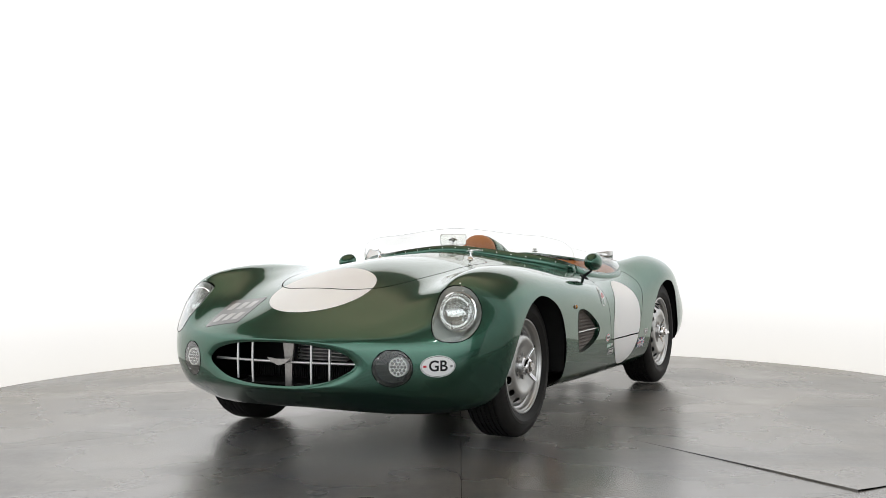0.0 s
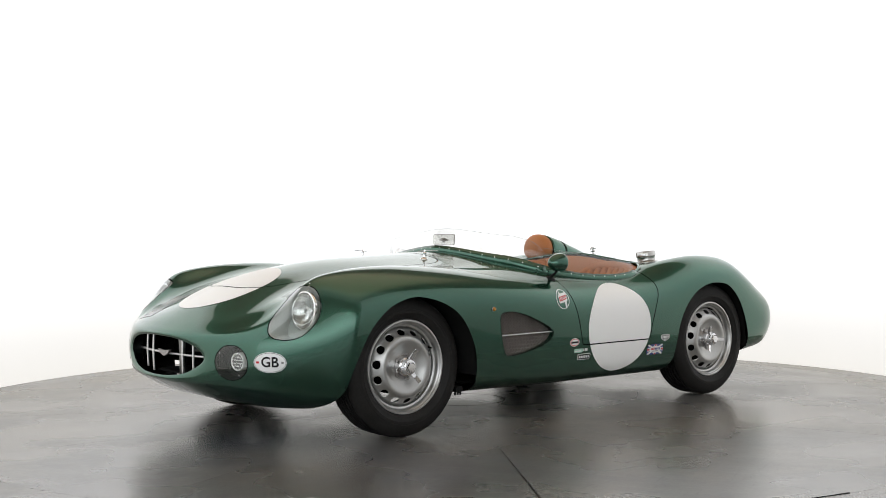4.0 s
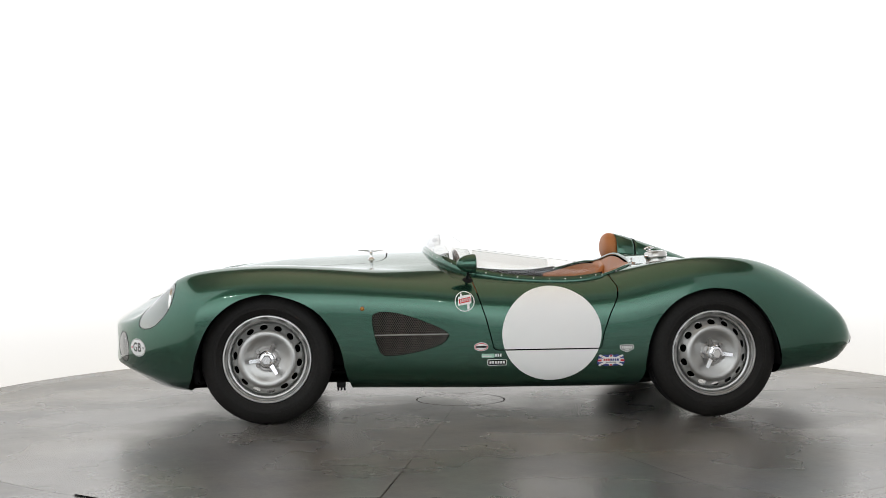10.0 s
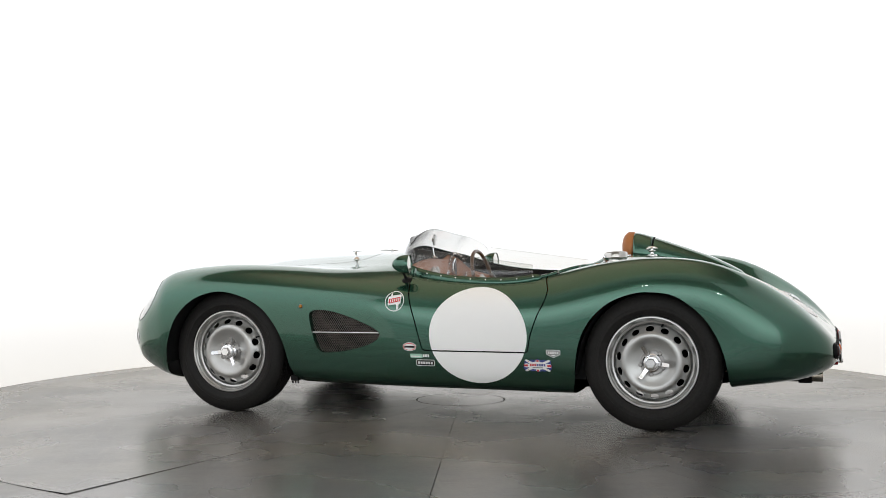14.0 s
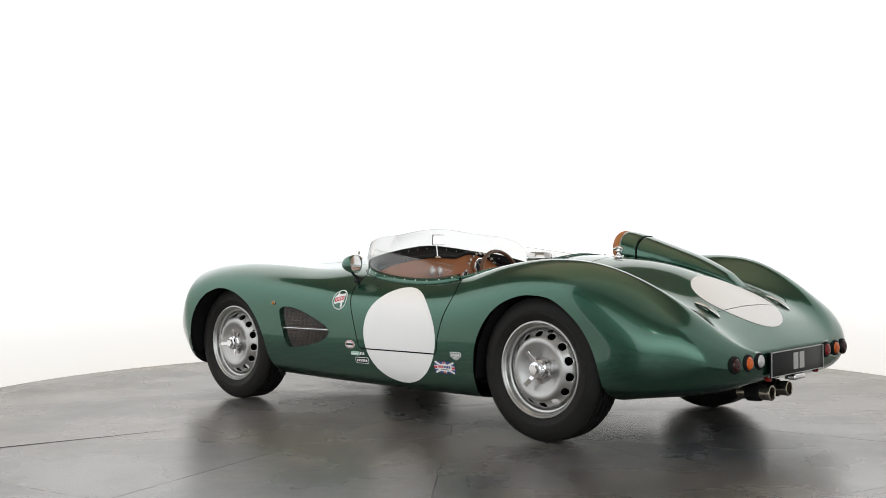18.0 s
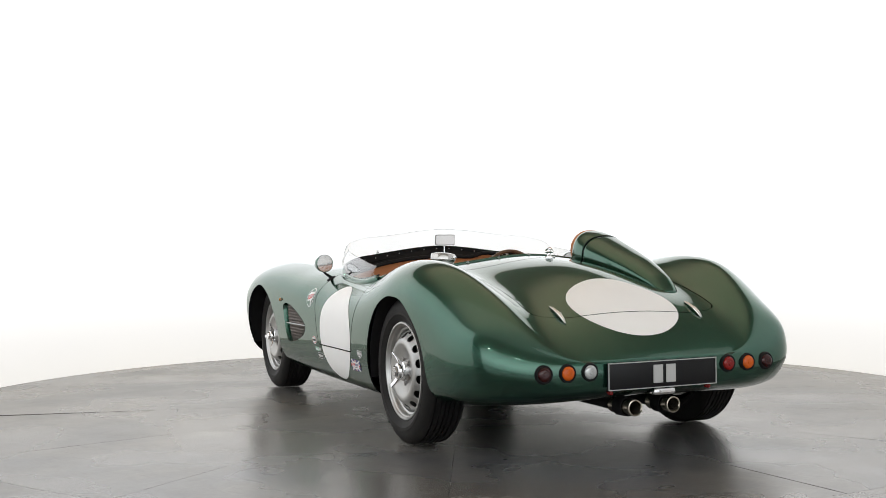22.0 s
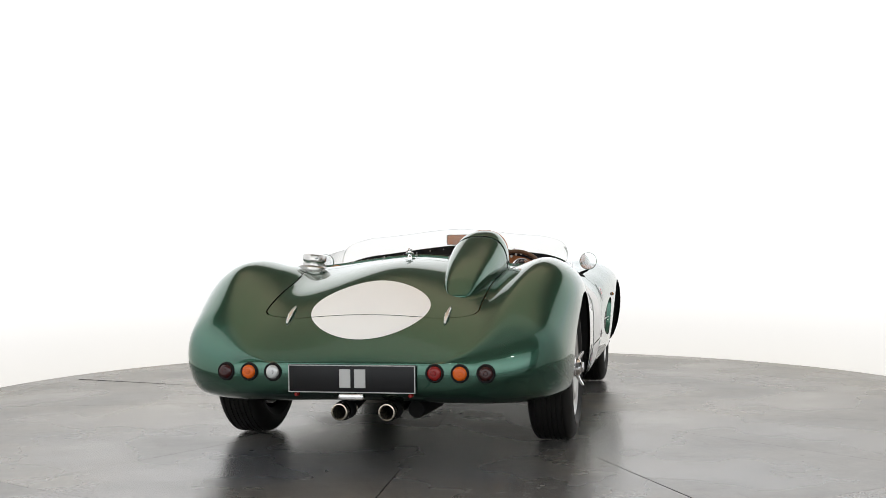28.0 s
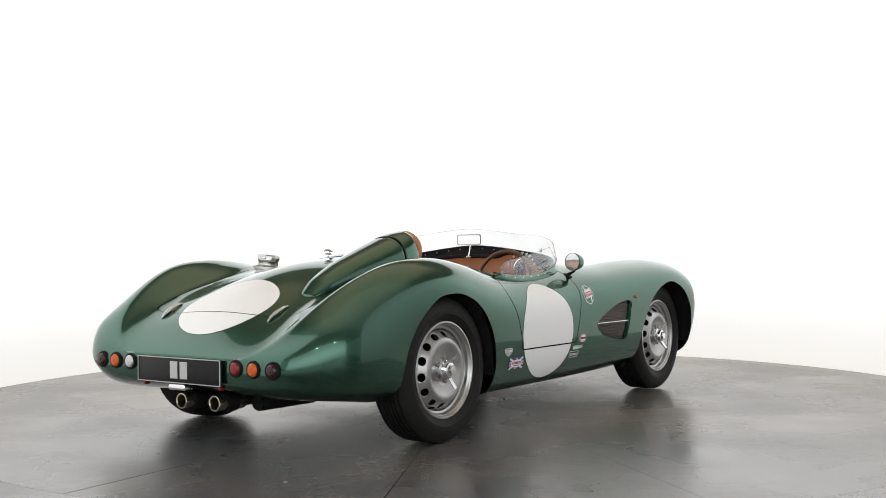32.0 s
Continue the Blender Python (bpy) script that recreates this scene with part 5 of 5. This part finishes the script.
# ---- headrest fairing ----
FAIR = [(-.885, .128, .966, .0), (-.93, .134, .957, 0), (-1.004, .135, .934, 0), (-1.10, .128, .902, 0), (-1.20, .118, .867, 0), (-1.30, .104, .830, 0), (-1.40, .089, .785, 0), (-1.48, .071, .742, 0), (-1.525, .054, .714, 0), (-1.550, .036, .694, 0), (-1.562, .014, .682, 0)]
FY = -.350


def fairing(x0, x1, name, n, mat=None, less=0.0, label="green streamlined headrest fairing"):
    bm = bmesh.new()
    rows = []
    xs = np.linspace(x0, x1, n)
    vals = curve_through(sorted([r[:3] for r in FAIR]), xs)
    for x, (w, top) in zip(xs, vals):
        w, top = w - less, top - less
        row = []
        for k in range(25):
            a = math.pi * k / 24
            y = FY + w * math.cos(a)
            base = on_top(x, y)[0].z - 0.006
            mid = on_top(x, FY)[0].z
            y2 = FY + w * (1.0 if k in (0, 24) else 1.0) * math.copysign(abs(math.cos(a)) ** 0.8, math.cos(a))
            base = on_top(x, y2)[0].z - 0.004
            fade = min(1.0, max(0.0, (x + 1.562) / 0.085)) ** 0.6
            z = base + max(0.0, (top - mid)) * fade * math.sin(a) ** 0.75 + (mid - base) * math.sin(a)
            row.append(bm.verts.new((x, y2, z)))
        rows.append(row)
    for a, b in zip(rows, rows[1:]):
        for k in range(24):
            bm.faces.new((a[k], a[k + 1], b[k + 1], b[k]))
    ob = part(name, bm, mat or GREEN, car, label)
    mod = ob.modifiers.new("thickness", "SOLIDIFY")
    mod.thickness, mod.offset = 0.005, -1
    return ob


fairing(-.885, -.992, "headrest_shell", 10)
fairing(-.998, -1.562, "headrest_fairing", 40)
fairing(-.9915, -.9985, "fairing_joint", 3, BLACK_GAP, -.0007, "black joint under the fairing")
bm = bmesh.new()
r = bmesh.ops.create_uvsphere(bm, u_segments=32, v_segments=20, radius=1.0)
for v in bm.verts:
    x, y, z = v.co
    k = lambda q: math.copysign(abs(q) ** 0.86, q)
    v.co = Vector((-.862 + .054 * k(x), FY + .118 * k(y), .885 + .084 * k(z) - .02 * (y * y)))
part("headrest_pad", bm, TAN, car, "padded tan leather headrest")

# ---- cockpit ----
bm = bmesh.new()
add_box(bm, (1.30, 1.22, 0.012), Matrix.Translation((-.18, 0, .235)))
for s in (1, -1):
    add_box(bm, (1.25, 0.012, 0.42), Matrix.Translation((-.18, .715 * s, .445)))
add_box(bm, (0.012, 1.10, 0.52), Matrix.Translation((.36, 0, .48)))
part("cockpit_tub", bm, BLACK_TRIM, car, "black cockpit tub", smooth=False)
bm = bmesh.new()
add_box(bm, (0.5, 0.24, 0.20), Matrix.Translation((-.1, 0, .33)), .03)
part("transmission_tunnel", bm, TAN_DASH, car, "tan covered transmission tunnel")
for s in (1, -1):
    bm = bmesh.new()
    add_box(bm, (.52, 0.015, 0.26), Matrix.Translation((-.27, .70 * s, .55)), .004)
    part("door_trim", bm, TAN_DASH, car, "tan door trim")


def seat(y0):
    st = bmesh.new()
    add_box(st, (.42, .46, .10), Matrix.Translation((-.42, y0, .35)) @ pose(0, 0, 0, 0, -6, 0), .035, 3)
    ob = part("seat", st, TAN, car, "tan leather bucket seat with pleated back")
    n = 9
    for k in range(n):
        b = bmesh.new()
        yy = y0 - .19 + .38 * k / (n - 1)
        bend = .10 * ((yy - y0) / .19) ** 2
        pts = [(-.60 + bend * .5, yy, .36), (-.645 + bend * .6, yy, .50), (-.70 + bend * .6, yy, .60), (-.755 + bend * .6, yy, .69), (-.79 + bend * .45, yy, .755 - bend * .25)]
        add_tube(b, pts, .0265, 10, taper=[1, 1.05, 1.05, 1, .7])
        part("seat_pleat", b, TAN, ob)
    b = bmesh.new()
    for sg in (1, -1):
        add_tube(b, [(-.30, y0 + .235 * sg, .40), (-.50, y0 + .245 * sg, .47), (-.63, y0 + .245 * sg, .58), (-.71, y0 + .235 * sg, .68), (-.79, y0 + .17 * sg, .75)], .034, 12, taper=[.8, 1, 1, 1, .8])
    add_tube(b, [(-.79, y0 + .18, .745), (-.815, y0 + .08, .768), (-.815, y0 - .08, .768), (-.79, y0 - .18, .745)], .034, 12, taper=[.8, 1, 1, .8])
    part("seat_bolster", b, TAN, ob)
    return ob


seat(.355)
seat(-.345)
back_edge = [(x, y) for x, y in COCKPIT if x < -.50]
back_edge.sort(key=lambda q: math.atan2(q[1], -(q[0] + .2)))
bm = bmesh.new()
rows = []
for x, y in back_edge:
    z = on_top(x - .012, y * 1.012)[0].z - .012
    rows.append([bm.verts.new((x + .008, y * .985, z)), bm.verts.new((x + .03, y * .965, z - .09)), bm.verts.new((x * .88, y * .93, .56)), bm.verts.new((x * .80, y * .92, .40))])
for a, b in zip(rows, rows[1:]):
    for k in range(3):
        bm.faces.new((a[k], a[k + 1], b[k + 1], b[k]))
part("rear_trim", bm, TAN, car, "tan leather trim behind the seats")
bm = bmesh.new()
lip = [on_top(x - .006, y * 1.006)[0] + Vector((.004, 0, .001)) for x, y in back_edge if x < -.56]
add_tube(bm, lip, .0085, 10)
part("cockpit_lip", bm, GREEN, car, "rolled green edge of the rear deck")
for k in range(3, len(lip) - 2, 5):
    bm = bmesh.new()
    add_lathe(bm, [(0, .009), (.0035, .0085), (.005, .006), (.004, .003), (.0065, .002), (.007, 0)], aim(lip[k] + Vector((-.022, 0, .002)), (0, 0, 1)), 12)
    part("cover_stud", bm, STEEL, car)

# dash board with a hump for the big dial
bm = bmesh.new()
n = 48


def dash_top(y):
    return .830 - .115 * (y / .66) ** 2 + .042 * math.exp(-((y + .36) / .14) ** 4)


def dash_x(y):
    """The board follows the scuttle's edge."""
    edge = float(np.interp(abs(y), [0, .14, .28, .40, .50, .585, .65, .69], [.315, .310, .297, .275, .245, .205, .15, .08]))
    return min(.256 - .06 * y * y, edge - .035)


fr = [bm.verts.new((dash_x(y) + .010, y, dash_top(y))) for y in np.linspace(-.66, .66, n)]
lo = [bm.verts.new((dash_x(y), y, .56)) for y in np.linspace(-.66, .66, n)]
for k in range(n - 1):
    bm.faces.new((fr[k], fr[k + 1], lo[k + 1], lo[k]))
dash = part("dashboard", bm, TAN_DASH, car, "tan dashboard with a large dial")
mod = dash.modifiers.new("thickness", "SOLIDIFY")
mod.thickness = .012
bm = bmesh.new()
add_tube(bm, [(dash_x(y) + .003, y, dash_top(y) + .004) for y in np.linspace(-.66, .66, 40)], .012, 10)
part("dash_roll", bm, BLACK_TRIM, dash, "black padded dash roll")
bm = bmesh.new()
ins = [bm.verts.new((dash_x(y) + .012, y, dash_top(y) + .006)) for y in np.linspace(-.66, .66, n)]
outp = []
for y in np.linspace(-.66, .66, n):
    xx = .300 - .40 * max(0, abs(y) - .25) ** 1.1
    outp.append(bm.verts.new((xx, y, on_top(xx + .02, y)[0].z + .012)))
for k in range(n - 1):
    bm.faces.new((ins[k], ins[k + 1], outp[k + 1], outp[k]))
part("scuttle_liner", bm, BLACK_TRIM, dash, "black scuttle lining")
face = Vector((-1, 0, .05)).normalized()


def dial(y, z, r, name="gauge", mat=INK):
    x = dash_x(y) - .004
    m = aim(Vector((x, y, z)), face)
    bm = bmesh.new()
    add_lathe(bm, [(r * .86, .006), (r * .9, .012), (r, .010), (r * 1.02, 0)], m, 32)
    g = part(name, bm, CHROME, dash, "chrome-rimmed dial")
    bm = bmesh.new()
    add_lathe(bm, [(0, .005), (r * .88, .005)], m, 32)
    part("dial_face", bm, mat, dash)
    if r > .03:
        bm = bmesh.new()
        for k in range(25):
            a = radians(-130 + 260 * k / 24)
            q = m @ Matrix.Rotation(a, 4, "Z") @ Matrix.Translation((0, r * .74, .0062))
            add_box(bm, (.0018, .010, .0008), q)
        add_box(bm, (.002, r * .7, .001), m @ Matrix.Rotation(.6, 4, "Z") @ Matrix.Translation((0, r * .3, .008)))
        part("dial_marks", bm, WHITE, dash, smooth=False)


dial(-.381, .762, .058)
dial(-.255, .715, .033)
dial(-.500, .705, .030)
PALE = plain("pale_dial", (.6, .6, .57), .4)
for k in range(9):
    a = radians(20 + 140 * k / 8)
    dial(-.381 + .104 * math.cos(a), .756 + .090 * math.sin(a), .0092, "warning_lamp", PALE)
for y in (.062, -.002):
    bm = bmesh.new()
    add_lathe(bm, [(0, .030), (.008, .030), (.009, .022), (.013, .018), (.018, .008), (.019, -.008), (.016, -.022), (.008, -.029), (0, -.030)], Matrix.Translation((.222, y, .748)), 24)
    part("fluid_pot", bm, CLEAR_LENS, dash, "clear round glass pot")

# steering wheel on the right
axis = Vector((-1, 0, .26)).normalized()
m = aim(Vector((.050, -.365, .686)), axis)
bm = bmesh.new()
add_lathe(bm, [(.180 + .0115 * math.cos(2 * math.pi * k / 10), .0115 * math.sin(2 * math.pi * k / 10)) for k in range(10)], m, 64, True)
sw = part("steering_wheel", bm, BRONZE, car, "thin dark wood-rimmed steering wheel")
bm = bmesh.new()
for a in (0, 180, 270):
    q = m @ Matrix.Rotation(radians(a), 4, "Z")
    add_box(bm, (.145, .026, .004), q @ Matrix.Translation((.104, 0, -.006)), .001, 1)
add_lathe(bm, [(0, .012), (.022, .010), (.034, .002), (.036, -.012), (0, -.012)], m, 28)
part("spokes", bm, ALLOY, sw, "bright alloy spokes and boss")
bm = bmesh.new()
add_tube(bm, [m @ Vector((0, 0, -.01)), m @ Vector((0, 0, -.22))], .018, 12)
part("steering_column", bm, BLACK_TRIM, sw)

# ---- riveted strip and screens ----
RIM_PATH = [(-.585, .722), (-.50, .738), (-.40, .742), (-.30, .738), (-.15, .728), (-.02, .714), (.08, .690), (.15, .650), (.205, .585), (.245, .50), (.275, .40), (.297, .28), (.310, .14), (.315, 0)]
RIM_PATH = RIM_PATH + [(x, -y) for x, y in RIM_PATH[-2::-1]]


def smooth_path(pts, n):
    p = np.array(pts, float)
    t = np.r_[0, np.cumsum(np.hypot(*np.diff(p, axis=0).T))]
    return curve_through(np.c_[t, p], np.linspace(0, t[-1], n))


PATH = smooth_path(RIM_PATH, 141)


def strip_height(x):
    """How far the strip stands up, along the car."""
    return .030 + .016 * min(max((x + .1) / .3, 0), 1) - .014 * min(max((x - .24) / .07, 0), 1)


def lean_of(i):
    """Outward direction of the rim path, level."""
    a, b = PATH[max(i - 1, 0)], PATH[min(i + 1, len(PATH) - 1)]
    d = Vector((b[0] - a[0], b[1] - a[1], 0)).normalized()
    return Vector((d.y, -d.x, 0)) if Vector((d.y, -d.x, 0)).dot(Vector((PATH[i][0] + .15, PATH[i][1], 0))) > 0 else Vector((-d.y, d.x, 0))


foot = [on_top(x, y)[0] for x, y in PATH]
outw = [lean_of(i) for i in range(len(PATH))]
strip_top = [foot[i] + Vector((0, 0, strip_height(PATH[i][0]))) - outw[i] * .010 for i in range(len(PATH))]
# a fold on each side splits the strip into the scuttle part and two door parts
SPLIT_L = min(range(len(PATH) // 2), key=lambda i: abs(PATH[i][0] - .105))
SPLIT_R = len(PATH) - 1 - SPLIT_L
for name, i0, i1 in (("door_strip", 0, SPLIT_L), ("scuttle_strip", SPLIT_L, SPLIT_R), ("door_strip", SPLIT_R, len(PATH) - 1)):
    bm = bmesh.new()
    rows = []
    for i in range(i0, i1 + 1):
        end = min(1.0, .55 + min(i, len(PATH) - 1 - i) / 4)
        lo = foot[i] - Vector((0, 0, .008)) + outw[i] * .004
        hi = foot[i].lerp(strip_top[i], end)
        rows.append([bm.verts.new(lo), bm.verts.new(lo.lerp(hi, .5) + outw[i] * .002), bm.verts.new(hi)])
    for a, b in zip(rows, rows[1:]):
        for k in range(2):
            bm.faces.new((a[k], a[k + 1], b[k + 1], b[k]))
    ob = part(name, bm, GREEN, car, "riveted green screen strip")
    mod = ob.modifiers.new("thickness", "SOLIDIFY")
    mod.thickness, mod.offset = .004, 0
    step = 4
    for i in range(i0 + 2, i1 - 1, step):
        q = foot[i].lerp(strip_top[i], .62) + outw[i] * .004
        bm = bmesh.new()
        add_lathe(bm, [(0, .0028), (.0022, .0024), (.0042, 0)], aim(q, outw[i]), 8)
        part("rivet", bm, ALLOY, ob)
    bm = bmesh.new()
    rows = [[bm.verts.new(foot[i] - outw[i] * .007 - Vector((0, 0, .02))), bm.verts.new(strip_top[i] - outw[i] * .003 - Vector((0, 0, .002)))] for i in range(i0, i1 + 1)]
    for a, b in zip(rows, rows[1:]):
        bm.faces.new((a[0], a[1], b[1], b[0]))
    part("strip_lining", bm, BLACK_TRIM, ob, "black inner face of the strip")
    if name == "scuttle_strip":
        for i in range(i0 + 3, i1 - 2, 4):
            bm = bmesh.new()
            add_lathe(bm, [(0, .0035), (.0026, .003), (.0046, 0)], aim(foot[i].lerp(strip_top[i], .45) - outw[i] * .0075, -outw[i]), 8)
            part("rivet", bm, STEEL, ob)


def screen_top(i):
    """The upper edge of the main screen above the rim path."""
    x, y = PATH[i]
    h = curve_through([(0, .128), (.15, .130), (.30, .134), (.45, .146), (.55, .155), (.62, .155), (.66, .150), (.71, .145)], [abs(y)])[0][0]
    lean = .62 - .52 * min(max((abs(y) - .40) / .26, 0), 1)
    h -= {0: .050, 1: .022, 2: .009, 3: .003}.get(min(i - SPLIT_L, SPLIT_R - i), 0)
    return foot[i] + Vector((0, 0, h)) - outw[i] * (h * lean)


def sheet_screen(name, idx, tops, label):
    bm = bmesh.new()
    rows = []
    for i, tp in zip(idx, tops):
        b = strip_top[i] - Vector((0, 0, .012))
        rows.append([bm.verts.new(b.lerp(tp, k / 6) + outw[i] * (.012 * math.sin(math.pi * k / 6))) for k in range(7)])
    for a, b in zip(rows, rows[1:]):
        for k in range(6):
            bm.faces.new((a[k], a[k + 1], b[k + 1], b[k]))
    ob = part(name, bm, PERSPEX, car, label)
    ob.visible_shadow = False
    bm = bmesh.new()
    add_tube(bm, tops, .0009, 5)
    part("screen_edge", bm, SCREEN_EDGE, ob)
    return ob


SCREEN_EDGE = plain("sawn_perspex_edge", (.20, .20, .195), .5)
idx = list(range(SPLIT_L, SPLIT_R + 1))
sheet_screen("windscreen", idx, [screen_top(i) for i in idx], "low wrap-round clear plastic windscreen")
for side in (1, -1):
    idx = list(range(2, SPLIT_L + 1)) if side > 0 else list(range(SPLIT_R, len(PATH) - 2))
    tops = []
    for i in idx:
        x = PATH[i][0]
        top_z = .882 - .130 * (.095 - x)
        h = max(top_z - foot[i].z, strip_height(x) + .002) * (1 if x > -.56 else .75)
        tops.append(foot[i] + Vector((0, 0, h)) - outw[i] * (h * .28))
    sheet_screen("side_screen", idx, tops, "low clear plastic side screen")

# ---- mirrors ----
MIRROR = plain("mirror_glass", (.9, .9, .9), .06, .8)
MIRROR_BACK = plain("bright_mirror_back", (.82, .82, .80), .22, .9, grain=.05, scale=60)
mm = Matrix.Translation((.237, -.008, .932)) @ pose(0, 0, 0, 0, -1.5, 15)
outline = rounded([(-.073, -.029), (.073, -.029), (.073, .029), (-.073, .029)], .011, 5)
bm = bmesh.new()
fr = [bm.verts.new(mm @ Vector((.003, y, z))) for y, z in outline]
bk = [bm.verts.new(mm @ Vector((-.002, y, z))) for y, z in outline]
bm.faces.new(fr), bm.faces.new(bk[::-1])
for i in range(len(fr)):
    bm.faces.new((fr[i], bk[i], bk[(i + 1) % len(fr)], fr[(i + 1) % len(fr)]))
rv = part("interior_mirror", bm, MIRROR_BACK, car, "rounded rectangular rear-view mirror on a chrome stalk")
bm = bmesh.new()
bm.faces.new([bm.verts.new(mm @ Vector((-.0045, y * .97, z * .93))) for y, z in outline])
part("mirror_glass", bm, MIRROR, rv, smooth=False)
bm = bmesh.new()
add_tube(bm, [mm @ Vector((0, y, z)) for y, z in outline + outline[:1]], .0028, 6, cap=False)
part("mirror_rim", bm, STEEL, rv, "thin steel mirror rim")
bm = bmesh.new()
add_lathe(bm, [(0, .016), (.007, .015), (.011, .008), (.013, 0)], mm @ pose(.003, 0, -.002, 0, 90, 0), 14)
add_tube(bm, [mm @ Vector((.010, -.022, -.004)), mm @ Vector((.013, 0, .006)), mm @ Vector((.010, .022, -.004))], .004, 8)
part("mirror_clamp", bm, STEEL, rv)
bm = bmesh.new()
add_tube(bm, [(.250, -.008, .930), (.251, -.008, .905), (.246, -.006, .87), (.240, -.003, .838), (.240, -.003, .826)], .0042, 10, taper=[.7, .8, .9, 1.2, 1.5])
add_lathe(bm, [(0, .010), (.010, .009), (.018, .004), (.020, 0)], Matrix.Translation((.240, -.003, .828)), 20)
part("mirror_stalk", bm, CHROME, rv)
for s in (1, -1):
    c = Vector((.128, .785 * s, .807 if s > 0 else .799))
    back = Vector((-1, -.10 * s, .02)).normalized()
    m = aim(c, back)
    bm = bmesh.new()
    add_lathe(bm, [(0, -.060), (.013, -.056), (.028, -.043), (.040, -.023), (.0465, .0), (.0490, .022), (.0495, .032), (.0475, .036), (.0460, .030)], m, 36)
    mi = part("wing_mirror", bm, GREEN, car, "bullet-shaped green wing mirror")
    bm = bmesh.new()
    add_lathe(bm, [(0, .0325), (.0465, .0315)], m, 36)
    part("mirror_glass", bm, MIRROR, mi)
    bm = bmesh.new()
    f, nn = on_top(.125, .738 * s)
    add_tube(bm, [c + Vector((.0, -.004 * s, -.040)), c + Vector((-.001, -.012 * s, -.054)), f + Vector((.003, .004 * s, .010)), f + Vector((.002, 0, .002))], .0085, 12, taper=[1.0, .75, 1.0, 1.6])
    add_lathe(bm, [(0, .006), (.018, .005), (.026, .002), (.028, -.003)], aim(f, nn), 20)
    part("mirror_stalk", bm, BLACK_TRIM, mi)


# ---- what moves ----
def motions():
    steps = [k * 0.5 for k in range(65)]
    walk(table, [(t, pose(0, 0, 0, 0, 0, table_turn(t))) for t in steps])
    walk(car, [(t, car_pose(t)) for t in steps])


motions()
